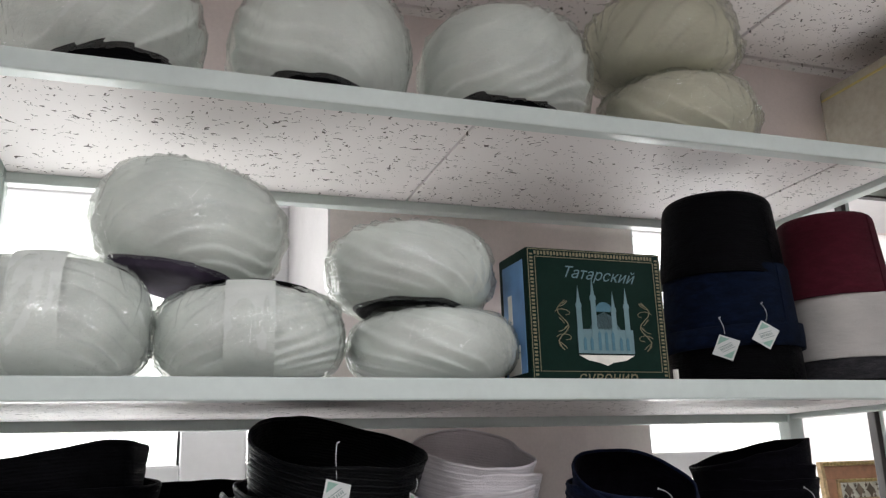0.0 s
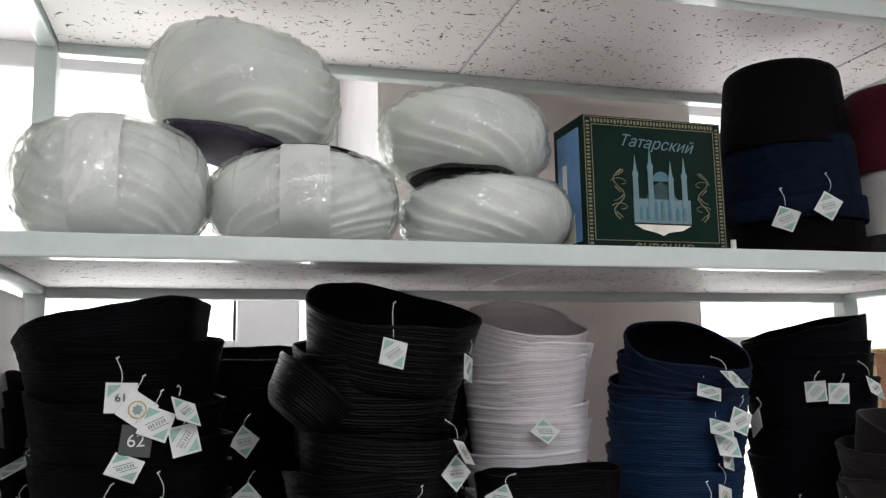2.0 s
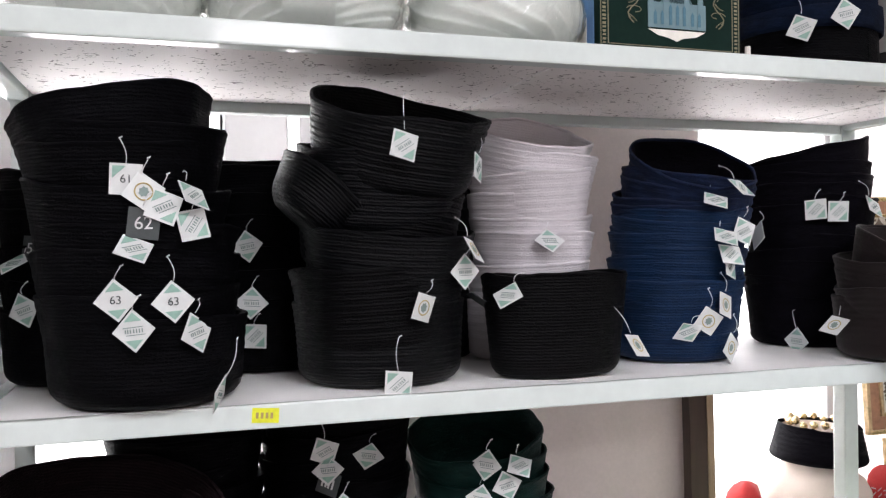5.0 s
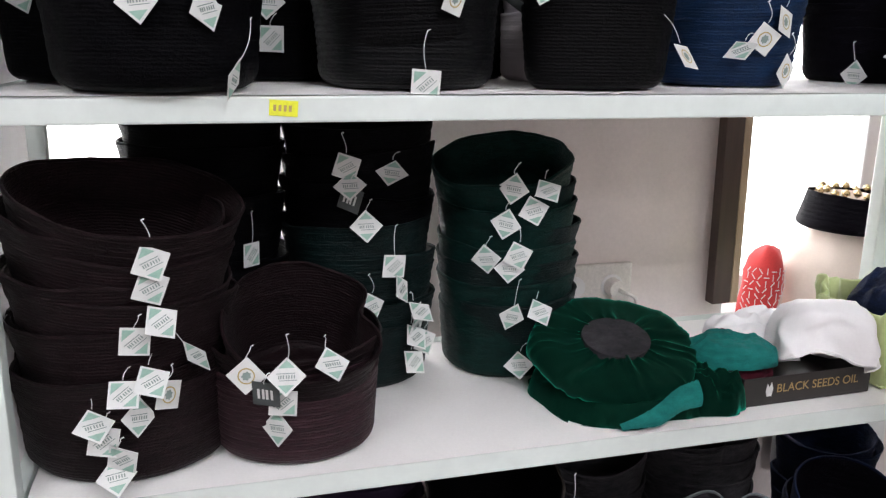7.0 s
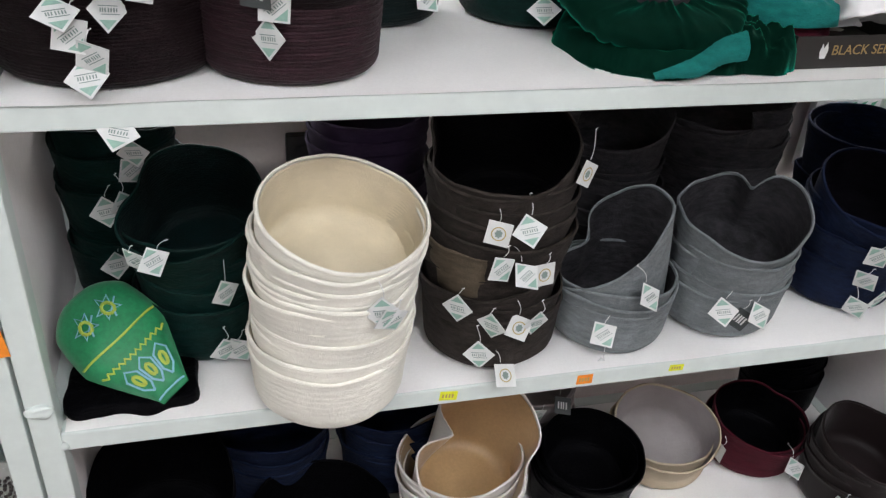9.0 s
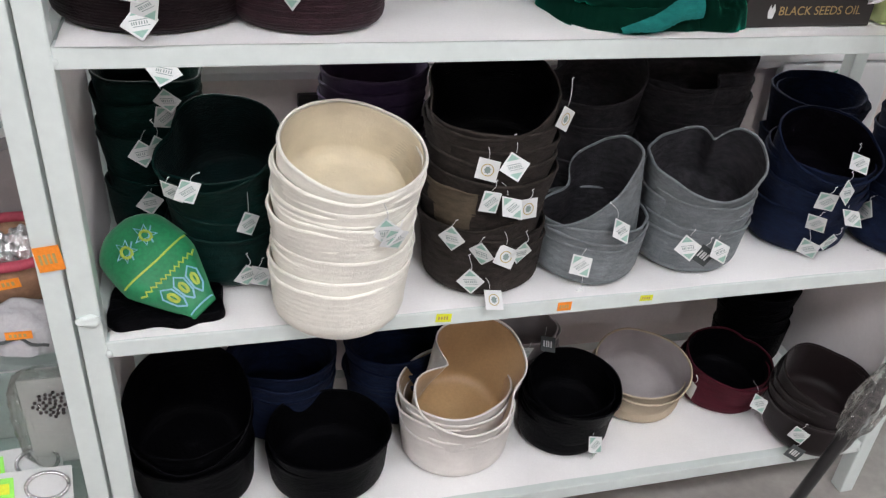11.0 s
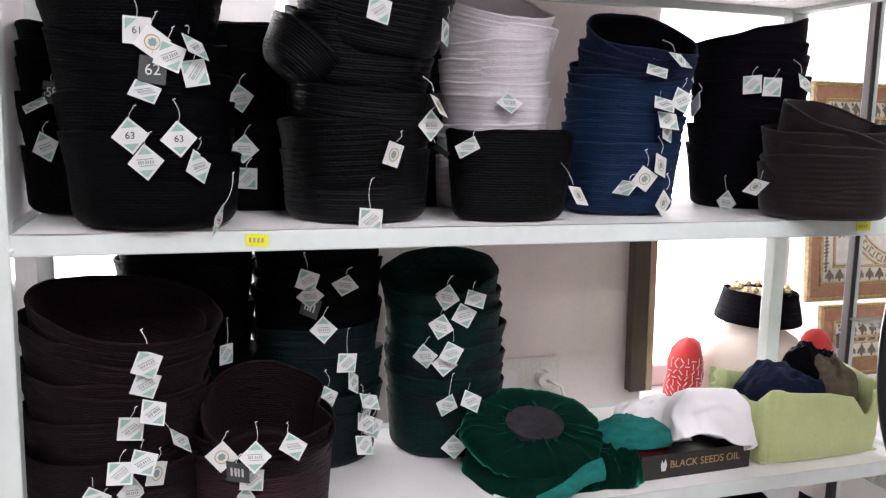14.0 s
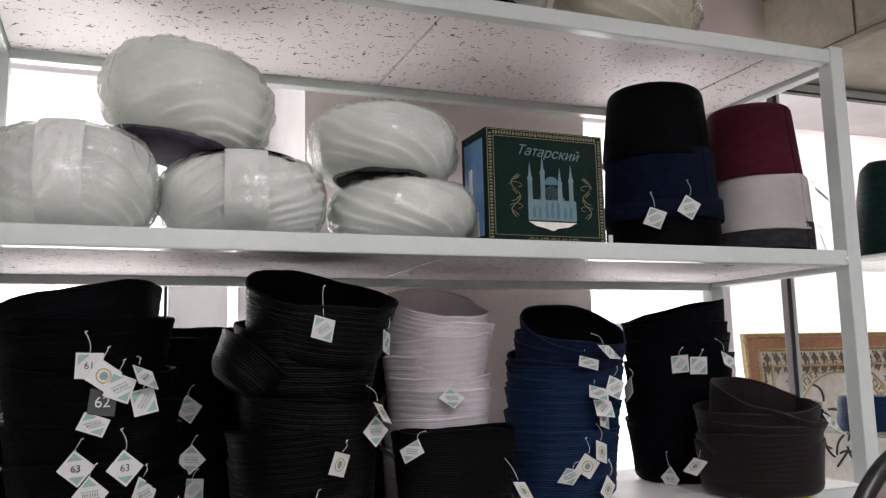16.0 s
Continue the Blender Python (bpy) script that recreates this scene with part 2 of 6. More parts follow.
M_MAROON = felt("maroon_felt", (0.062, 0.007, 0.015), 0.2)
M_WHITEFELT = felt("white_felt", (0.52, 0.50, 0.48), 0.1, 0.3, 0.05)
M_TURBAN = felt("white_turban_muslin", (0.85, 0.885, 0.845), 0.1, 0.3, 0.04)
M_IVORY = felt("ivory_turban_muslin", (0.72, 0.70, 0.56), 0.1, 0.3, 0.05)
M_LAVLINE = felt("lavender_grey_lining", (0.06, 0.048, 0.075), 0.1)
M_PRINT = surface("grey_green_print", (0.20, 0.27, 0.25), 0.6)
M_CARD = surface("white_card", (0.64, 0.66, 0.65), 0.55, 0, 200, 0.03, 0.05)
M_CARDGREEN = surface("green_print", (0.26, 0.43, 0.36), 0.55)
M_INK = surface("dark_ink", (0.05, 0.06, 0.06), 0.6)
M_OCHRE = surface("ochre_print", (0.42, 0.33, 0.12), 0.55)
M_STRING = surface("white_plastic_string", (0.72, 0.73, 0.74), 0.4)
M_YELLOW = surface("yellow_price_sticker", (0.72, 0.75, 0.03), 0.5)
M_ORANGE = surface("orange_price_sticker", (0.85, 0.26, 0.02), 0.5)
M_WOOD = surface("brown_veneer", (0.055, 0.031, 0.024), 0.5, 0, 90, 0.25, 0.1, 0, 0.2, 0, (1, 1, 0.06))
M_PLY = surface("plywood_edge", (0.42, 0.31, 0.21), 0.65, 0, 120, 0.25, 0.1, 0, 0.15, 0, (6, 6, 0.06))
M_BOXGREEN = surface("dark_green_printed_card", (0.004, 0.019, 0.014), 0.75, 0, 120, 0.15, 0.03)
M_BOXGREEN.node_tree.nodes["Principled BSDF"].inputs["Specular IOR Level"].default_value = 0.15
M_GILT = surface("gilt_print", (0.21, 0.185, 0.11), 0.45, 0.2)
M_BOXBLUE = surface("blue_sky_print", (0.16, 0.34, 0.62), 0.4, 0, 14, 0.25, 0.02, 0, 0.35)
M_MOSQUE = surface("pale_blue_print", (0.13, 0.23, 0.26), 0.5, 0, 80, 0.12, 0.02)
M_MOSQUEDK = surface("deep_teal_print", (0.05, 0.16, 0.22), 0.5)
M_VELGREEN = felt("emerald_velvet", (0.0003, 0.0038, 0.0027), 4.5, 0.4)
M_VELGREEN.node_tree.nodes["Principled BSDF"].inputs["Sheen Roughness"].default_value = 0.3
M_VELGREEN.node_tree.nodes["Principled BSDF"].inputs["Sheen Tint"].default_value = (0.01, 0.62, 0.40, 1)
for n in M_VELGREEN.node_tree.nodes:
    if n.bl_idname == "ShaderNodeBump":
        n.inputs["Strength"].default_value *= 0.2
vel = M_VELGREEN.node_tree.nodes["Principled BSDF"]
vel.inputs["Roughness"].default_value, vel.inputs["Specular IOR Level"].default_value, vel.inputs["Specular Tint"].default_value = 0.4, 0.35, (0.12, 1.0, 0.6, 1)
M_TEAL = felt("teal_knit", (0.008, 0.15, 0.135), 0.3)
M_LIME = surface("pale_lime_satin", (0.50, 0.58, 0.27), 0.5, 0, 160, 0.05, 0.1, 0.2)
M_WHITECLOTH = surface("white_cotton", (0.80, 0.80, 0.81), 0.75, 0, 300, 0.02, 0.1, 0.2)
# cream lining, its tan holding the shade inside the caps
M_CREAMIN = felt("shaded_cream_lining", (0.70, 0.62, 0.46), 0.1, 0.3, 0.05)
M_DEEPNAVY = felt("deep_navy_felt", (0.0032, 0.0075, 0.021), 0.1, 0.15)
M_CARTON = surface("black_printed_carton", (0.018, 0.016, 0.015), 0.4, 0, 100, 0.1, 0.03)
M_GOLDTEXT = surface("gold_lettering", (0.42, 0.30, 0.13), 0.4, 0.4)
M_EMBGREEN = surface("bright_green_satin", (0.012, 0.22, 0.085), 0.45, 0, 160, 0.2, 0.15, 0.3)
M_EMBYELLOW = surface("yellow_thread", (0.45, 0.55, 0.08), 0.5)
M_EMBBLUE = surface("pale_blue_thread", (0.24, 0.50, 0.66), 0.5)
M_RED = surface("red_woven_cloth", (0.58, 0.035, 0.035), 0.8, 0, 200, 0.1, 0.2, 0.2)
M_PEACH = surface("cream_blouse_cloth", (0.76, 0.66, 0.58), 0.8, 0, 200, 0.03, 0.1, 0.1)
M_BEADS = surface("gold_beads", (0.55, 0.42, 0.22), 0.25, 0.8)
M_BEIGEBOX = surface("grey_beige_carton", (0.34, 0.31, 0.255), 0.75, 0, 70, 0.12, 0.06, 0, 0.2)
M_GOLDFRAME = surface("gilded_frame", (0.74, 0.56, 0.32), 0.4, 0.3, 90, 0.35, 0.5, 0, 0.3)
# frame wood and ivory lightened to carry the glare over the framed panels
M_REDWOOD = surface("glare_paled_reddish_wood", (0.48, 0.25, 0.15), 0.4, 0, 60, 0.2, 0.05)
M_PARCH = surface("ivory_panel", (0.86, 0.83, 0.75), 0.5, 0, 40, 0.15, 0.02)
M_GREYBLUE = surface("grey_blue_print", (0.22, 0.23, 0.30), 0.55)
# stencil ink paled to brown by the same painted-in glare
M_STENCIL = surface("glare_paled_brown_stencil", (0.22, 0.175, 0.135), 0.6)
M_PLASTICWHITE = surface("white_socket_plastic", (0.74, 0.70, 0.66), 0.4)
M_MIRROR = surface("mirror_silver", (0.85, 0.87, 0.87), 0.03, 1.0, 20, 0.0, 0.0, 0, 0.02)
M_BLACKGLOSS = surface("black_plastic", (0.012, 0.012, 0.013), 0.3)
M_KRAFT = surface("brown_wicker_box", (0.36, 0.20, 0.12), 0.7, 0, 90, 0.25, 0.3)
M_PINKTRIM = surface("crimson_trim", (0.50, 0.07, 0.11), 0.6)
M_SILVER = surface("silver_beads", (0.62, 0.62, 0.62), 0.25, 0.9, 300, 0.3, 0.4)
M_GREYCLOTH = surface("grey_purse_cloth", (0.42, 0.42, 0.43), 0.8, 0, 260, 0.08, 0.2)
M_LEAF = surface("green_leaf_print", (0.10, 0.38, 0.24), 0.5)
M_TAGLIME = surface("lime_tag", (0.32, 0.85, 0.12), 0.5)

# ---------- small builders ----------


def mesh_of(name, bm, *mats):
    me = bpy.data.meshes.new(name)
    bm.to_mesh(me)
    bm.free()
    for m in mats:
        me.materials.append(m)
    return me


def smooth(me, on=True):
    for p in me.polygons:
        p.use_smooth = on
    return me


def part(name, data, material, parent, label="", m=None, soft=False):
    """Links a bmesh or a mesh as one object under a thing, part or nothing."""
    if isinstance(data, bmesh.types.BMesh):
        data = mesh_of(name, data, material)
        smooth(data, soft)
    ob = new(name, data)
    if parent is not None:
        ob.parent = parent
    if m is not None:
        ob.matrix_basis = m
    if label:
        ob["label"] = label
    return ob


def thing(name, m, label, category, group="", kind=""):
    ob = new(name)
    ob.empty_display_size = 0.02
    ob.matrix_basis = m
    return tagged(ob, label, category, group, kind)


def box_bm(x0, x1, y0, y1, z0, z1, bevel=0.0):
    bm = bmesh.new()
    bmesh.ops.create_cube(bm, size=1.0, matrix=Matrix.Translation(((x0 + x1) / 2, (y0 + y1) / 2, (z0 + z1) / 2)) @ Matrix.Diagonal((x1 - x0, y1 - y0, z1 - z0, 1)))
    if bevel:
        bmesh.ops.bevel(bm, geom=list(bm.edges), offset=bevel, segments=2, affect="EDGES", profile=0.6)
    return bm


def grid_bm(rows, closed=True):
    """A skin over rows of points; each row is a ring when closed."""
    bm = bmesh.new()
    vs = [[bm.verts.new(p) for p in r] for r in rows]
    n = len(rows[0])
    for r0, r1 in zip(vs, vs[1:]):
        for i in range(n if closed else n - 1):
            j = (i + 1) % n
            bm.faces.new((r0[i], r0[j], r1[j], r1[i]))
    return bm


def tube_bm(points, r, sides=6, cap=True):
    """A round bar along points."""
    pts = [Vector(p) for p in points]
    rows = []
    for i, p in enumerate(pts):
        d = (pts[min(i + 1, len(pts) - 1)] - pts[max(i - 1, 0)]).normalized()
        u = d.orthogonal().normalized() if i == 0 else (u - d * u.dot(d)).normalized()
        w = d.cross(u)
        rows.append([p + (u * math.cos(k * math.tau / sides) + w * math.sin(k * math.tau / sides)) * r for k in range(sides)])
    bm = grid_bm(rows)
    if cap:
        bm.verts.ensure_lookup_table()
        bm.faces.new([bm.verts[k] for k in reversed(range(sides))])
        bm.faces.new([bm.verts[len(rows) * sides - sides + k] for k in range(sides)])
    return bm


def plate_bm(outline, thick):
    """A flat plate in x-z, its face towards -y, with the given outline."""
    bm = bmesh.new()
    f = [bm.verts.new((x, 0, z)) for x, z in outline]
    b = [bm.verts.new((x, thick, z)) for x, z in outline]
    bm.faces.new(f)
    bm.faces.new(b[::-1])
    n = len(f)
    for i in range(n):
        j = (i + 1) % n
        bm.faces.new((f[j], f[i], b[i], b[j]))
    bmesh.ops.recalc_face_normals(bm, faces=bm.faces)
    return bm


def merge(*bms):
    out = bmesh.new()
    for b in bms:
        me = bpy.data.meshes.new("tmp")
        b.to_mesh(me)
        b.free()
        out.from_mesh(me)
        bpy.data.meshes.remove(me)
    return out


def lettering(name, text, size, material, parent, m, label="", align="CENTER", shear=0.0):
    cu = bpy.data.curves.new(name, "FONT")
    cu.body, cu.size, cu.align_x, cu.align_y, cu.extrude, cu.shear = text, size, align, "CENTER", 0.0002, shear
    cu.materials.append(material)
    return part(name, cu, material, parent, label, m)


UP = pose(0, 0, 0, 90)  # turns flat x-y work to face -y


def thin_cloth(name, colour):
    """Thin woven fabric that lets daylight through."""
    m, t, p = nodes_of(name)
    t.nodes.remove(p)
    tl = add(t, "ShaderNodeBsdfTranslucent", Color=(*colour, 1))
    df = add(t, "ShaderNodeBsdfDiffuse", Color=(0.8, 0.8, 0.8, 1))
    wv = add(t, "ShaderNodeTexNoise", Scale=9.0, Detail=3.0)
    t.links.new(coords(t, (1, 1, 0.15)), wv.inputs["Vector"])
    mr = add(t, "ShaderNodeMapRange", To_Min=0.24, To_Max=0.16)
    t.links.new(wv.outputs["Fac"], mr.inputs["Value"])
    mx = t.nodes.new("ShaderNodeMixShader")
    t.links.new(mr.outputs["Result"], mx.inputs["Fac"])
    t.links.new(tl.outputs[0], mx.inputs[1])
    t.links.new(df.outputs[0], mx.inputs[2])
    t.links.new(mx.outputs[0], t.nodes["Material Output"].inputs["Surface"])
    return m


M_BLIND = thin_cloth("white_blind_fabric", (0.82, 0.81, 0.81))

# ---------- room ----------
CEILING, WALL_Y, NICHE_Y, SILL, LINTEL = 2.5, 0.47, 0.98, 0.75, 2.30
PIER = (0.497, 1.10)


def structure(name, bm, material, label, m=None, soft=False):
    return tagged(part(name, bm, material, None, label, m, soft), label, name.split("_")[0], "", "structure")


structure("floor", box_bm(-3, 5, -4, 1.2, -0.1, 0), M_FLOOR, "grey tiled shop floor")
structure("wall_behind", box_bm(-3, 5, -4.2, -4, 0, CEILING), M_WALL, "pinkish painted wall at the back of the shop")
structure("wall_left", box_bm(-3.2, -3, -4, 1.2, 0, CEILING), M_WALL, "pinkish painted side wall of the shop")
structure("wall_right", box_bm(5, 5.2, -4, 1.2, 0, CEILING), M_WALL, "pinkish painted side wall of the shop")
structure("wall_low", box_bm(-3, 5, WALL_Y, 1.06, 0, SILL), M_WALL, "pinkish painted wall below the window sills")
structure("wall_high", box_bm(-3, 5, WALL_Y, 1.06, LINTEL, CEILING + 0.1), M_WALL, "pinkish painted wall above the windows")
structure("wall_pier", box_bm(*PIER, WALL_Y, 1.06, SILL, LINTEL), M_WALL, "pinkish painted pier between two windows")
structure("wall_end", box_bm(-3, -1.2, WALL_Y, 1.06, SILL, LINTEL), M_WALL, "pinkish painted wall beside the window")
structure("window_blind", plate_bm([(1.88, SILL), (3.3, SILL), (3.3, LINTEL), (1.88, LINTEL)], 0.0006), M_BLIND, "thin white roller blind lit through by daylight", pose(0, NICHE_Y + 0.02, 0))
structure("wall_far", box_bm(3.3, 5, WALL_Y, 1.06, SILL, LINTEL), M_WALL, "pinkish painted wall")
for k, (x0, x1) in enumerate(((PIER[0] - 0.004, PIER[0]), (PIER[1], PIER[1] + 0.004), (-1.2, -1.196), (3.296, 3.3))):
    structure("reveal_%d" % (k + 1), box_bm(x0, x1, WALL_Y + 0.002, 0.97, SILL + 0.02, LINTEL), M_REVEAL, "white plastered window reveal")
structure("soffit_1", box_bm(-1.2, PIER[0], WALL_Y + 0.002, 0.97, LINTEL - 0.004, LINTEL), M_REVEAL, "white plastered soffit over the window")
structure("soffit_2", box_bm(PIER[1], 3.3, WALL_Y + 0.002, 0.97, LINTEL - 0.004, LINTEL), M_REVEAL, "white plastered soffit over the window")
structure("sill_1", box_bm(-1.2, PIER[0] - 0.004, WALL_Y - 0.03, 0.97, SILL, SILL + 0.02, 0.004), M_PVC, "white plastic window sill")
structure("sill_2", box_bm(PIER[1] + 0.004, 3.296, WALL_Y - 0.03, 0.97, SILL, SILL + 0.02, 0.004), M_PVC, "white plastic window sill")
structure("backdrop", box_bm(-4, 6, 2.2, 2.22, -1, 5), M_SKYCARD, "bright overcast daylight outside the windows")


def ceiling():
    """Suspended ceiling of 0.6 m fissured boards with narrow joints, in one mesh."""
    bms = [box_bm(-3, 5, -4, 1.06, CEILING + 0.012, CEILING + 0.05)]
    for i in range(-5, 9):
        for j in range(-7, 1):
            x, y = i * 0.6 + 0.15, j * 0.6 + 0.05
            bms.append(box_bm(max(-3, x + 0.004), min(5, x + 0.596), max(-4, y + 0.004), min(WALL_Y - 0.03, y + 0.596), CEILING, CEILING + 0.012, 0.002))
    bms.append(box_bm(-3, 5, WALL_Y - 0.026, WALL_Y, CEILING - 0.004, CEILING + 0.012))
    structure("ceiling", merge(*bms), M_CEIL, "suspended ceiling of white fissured mineral boards")


ceiling()
for lx, ly in ((-0.9, -1.5), (0.6, -1.5), (2.1, -1.5), (0.6, -3.0)):
    lamp = thing("ceiling_lamp", pose(lx, ly, CEILING - 0.03), "square white ceiling lamp with a bright diffuser", "lamp", "ceiling lamps")
    part("housing", box_bm(-0.3, 0.3, -0.3, 0.3, 0.006, 0.03, 0.004), M_PVC, lamp)
    part("diffuser", box_bm(-0.28, 0.28, -0.28, 0.28, 0.0, 0.005), M_LAMP, lamp)


def window(name, x0, x1, mullions, label):
    """A white plastic window: outer frame, mullions, a transom, gaskets and panes."""
    w = thing(name, pose(0, NICHE_Y, 0), label, "window", "", "structure")
    z0, z1, t = SILL + 0.02, LINTEL, 0.06
    for nm, b in (("frame_rail", (x0, x1, -0.03, 0.03, z1 - t, z1)), ("frame_rail", (x0, x1, -0.03, 0.03, z0, z0 + t)),
                  ("frame_stile", (x0, x0 + t, -0.03, 0.03, z0 + t, z1 - t)), ("frame_stile", (x1 - t, x1, -0.03, 0.03, z0 + t, z1 - t))):
        part(nm, box_bm(*b, 0.006), M_PVC, w)
    for a, b in mullions:
        part("mullion", box_bm(a, b, -0.036, 0.03, z0 + t, z1 - t, 0.006), M_PVC, w)
        part("gasket", box_bm(a - 0.007, a - 0.001, -0.02, 0.0, z0 + t, z1 - t), M_GASKET, w, "black rubber gasket")
    edges = [x0 + t] + [v for ab in mullions for v in ab] + [x1 - t]
    for a, b in zip(edges[::2], edges[1::2]):
        part("transom", box_bm(a, b, -0.033, 0.03, 1.60, 1.665, 0.006), M_PVC, w)
        for c, d in ((z0 + t, 1.60), (1.665, z1 - t)):
            pane = part("pane", box_bm(a, b, -0.002, 0.002, c, d), M_GLASS, w, "clear glass pane")
            pane.visible_shadow = False


window("window_1", -1.196, PIER[0] - 0.004, [(-0.52, -0.44), (0.275, 0.41)], "white plastic window glaring with daylight")
window("window_2", PIER[1] + 0.004, 1.88, [], "white plastic window glaring with daylight")

# wall fittings behind the rack
sock = thing("wall_socket", pose(0.83, WALL_Y, 0.99), "white double wall socket with a plugged-in cable", "socket")
part("cover", box_bm(-0.075, 0.075, -0.014, 0, -0.04, 0.04, 0.005), M_PLASTICWHITE, sock)
for sx in (-0.036, 0.036):
    part("cup", tube_bm([(sx, -0.0155, 0), (sx, -0.013, 0)], 0.021, 16), M_REVEAL, sock)
part("plug", tube_bm([(0.036, -0.04, 0), (0.036, -0.015, 0)], 0.016, 12), M_PLASTICWHITE, sock)
part("cable", tube_bm([(0.036, -0.04, 0), (0.06, -0.055, -0.01), (0.08, -0.05, -0.06), (0.085, -0.03, -0.2)], 0.0035, 6), M_PLASTICWHITE, sock, "", None, True)
duct = tagged(part("cable_duct", box_bm(-0.4, 1.3, WALL_Y - 0.02, WALL_Y, 0.735, 0.752, 0.003), M_PVC, None), "white cable duct on the wall", "duct", "", "structure")
sock2 = thing("wall_socket", pose(0.325, WALL_Y, 0.675), "small black wall socket on the pinkish wall", "socket")
part("cover", box_bm(-0.03, 0.03, -0.02, 0, -0.03, 0.03, 0.004), M_BLACKGLOSS, sock2)
part("cup", tube_bm([(0, -0.022, 0), (0, -0.019, 0)], 0.018, 14), M_GASKET, sock2)

plank = thing("veneered_board", pose(1.074, WALL_Y - 0.032, 0.951, 0, -1.0, 0), "brown veneered board leaning upright against the pier", "board")
part("face", box_bm(-0.022, 0.014, -0.012, 0.012, 0, 0.37, 0.002), M_WOOD, plank)
part("edge", box_bm(0.0145, 0.029, -0.012, 0.012, 0, 0.37, 0.001), M_PLY, plank, "pale plywood edge")

# ---------- the rack ----------
LEVELS = (2.098, 1.741, 1.352, 0.951, 0.556, 0.139)
W, DEEP, BAR, DROP = 1.323, 0.385, 0.03, 0.026


def liner_bm(x0, x1, y0, y1, seed, amp=0.0035):
    nx, ny = 90, 26
    rows = []
    for j in range(ny + 1):
        y = y0 + (y1 - y0) * j / ny
        row = []
        for i in range(nx + 1):
            x = x0 + (x1 - x0) * i / nx
            n = noise.fractal(Vector((x * 5, y * 9, seed)), 1.0, 2.0, 3)
            r = max(0.0, noise.noise(Vector((x * 11 + y * 9, y * 3 - x * 2, seed + 5)))) ** 2
            row.append((x, y + (0.004 * noise.noise(Vector((x * 7, 0, seed))) if j == 0 else 0), max(0, amp * (0.35 + 0.6 * n) + 0.007 * r) * min(1, 0.15 + j / 3)))
        rows.append(row)
    return grid_bm(rows, False)


def rack():
    r = thing("shelving_rack", pose(0, 0, 0), "white-painted welded steel rack with six board shelves", "shelving")
    top = 2.104
    for x0, y0 in ((-BAR, 0), (W, 0), (-BAR, DEEP - BAR), (W, DEEP - BAR)):
        part("post", box_bm(x0, x0 + BAR, y0, y0 + BAR, 0, top, 0.003), M_ENAMEL, r)
    for z in LEVELS:
        b = z - DROP
        part("front_beam", box_bm(-0.001, W + 0.001, 0.002, 0.026, b, z, 0.0025), M_ENAMEL, r)
        part("back_beam", box_bm(-0.001, W + 0.001, DEEP - 0.026, DEEP - 0.002, b - 0.012, z, 0.0025), M_ENAMEL, r)
        for x0 in (-0.026, W + 0.002):
            part("side_beam", box_bm(x0, x0 + 0.024, BAR, DEEP - BAR, b - 0.006, z - 0.002, 0.0025), M_ENAMEL, r)
        for x0, x1 in ((0.001, 0.602), (0.606, 1.200), (1.204, W - 0.001)):
            part("shelf_board", box_bm(x0, x1, 0.028, DEEP - 0.028, b + 0.003, z - 0.004, 0.0015), M_BOARD, r, "white fissured mineral board")
        for x0 in (0.0, W):
            bm = bmesh.new()
            bmesh.ops.create_icosphere(bm, subdivisions=2, radius=0.008)
            for v in bm.verts:
                v.co = Vector((x0 + v.co.x * 0.8, 0.004 + v.co.y * 0.5, b + 0.008 + v.co.z * 0.9)) + 0.002 * noise.noise_vector(v.co * 90 + Vector((z * 9, x0, 0)))
            part("weld", bm, M_ENAMEL, r, "rough painted weld", None, True)
    part("side_panel", box_bm(-0.024, -0.019, 0.062, 0.325, 0.14, 1.70, 0.001), M_REVEAL, r, "white side panel")
    part("side_panel", box_bm(W + 0.019, W + 0.024, 0.05, 0.34, 0.14, 0.52, 0.001), M_REVEAL, r, "white side panel")
    bm = bmesh.new()
    bmesh.ops.create_icosphere(bm, subdivisions=3, radius=0.016)
    for v in bm.verts:
        v.co = Vector((-0.016 + v.co.x, 0.0 + v.co.y * 0.5, 0.595 + v.co.z * 0.55)) + 0.003 * noise.noise_vector(v.co * 70)
    part("paint_lump", bm, M_ENAMEL, r, "thick lump of white paint", None, True)


rack()
for z, front, sd in ((LEVELS[1], 0.03, 3), (LEVELS[2], 0.0, 7), (LEVELS[3], 0.0, 12), (LEVELS[4], 0.004, 19), (LEVELS[5], 0.02, 23)):
    tagged(part("shelf_liner", liner_bm(0.004, W - 0.004, front, DEEP - 0.03, sd), M_LINER, None, "", pose(0, 0, z + 0.0005), True), "wrinkled white cloth spread over the shelf", "shelf liner", "shelf liners")


def sticker(x, z, w, h, material, label, y=0.0, tilt=0.0):
    s = thing("price_sticker", pose(x, y - 0.0006, z, 0, tilt, 0), label, "sticker", "price stickers")
    part("label_paper", box_bm(-w / 2, w / 2, -0.0004, 0.0004, -h / 2, h / 2), material, s)
    part("print", merge(*[box_bm(-w * 0.36 + k * w * 0.18, -w * 0.36 + k * w * 0.18 + w * 0.1, -0.0007, -0.0004, -h * 0.2, h * 0.2) for k in range(4)]), M_OCHRE, s)


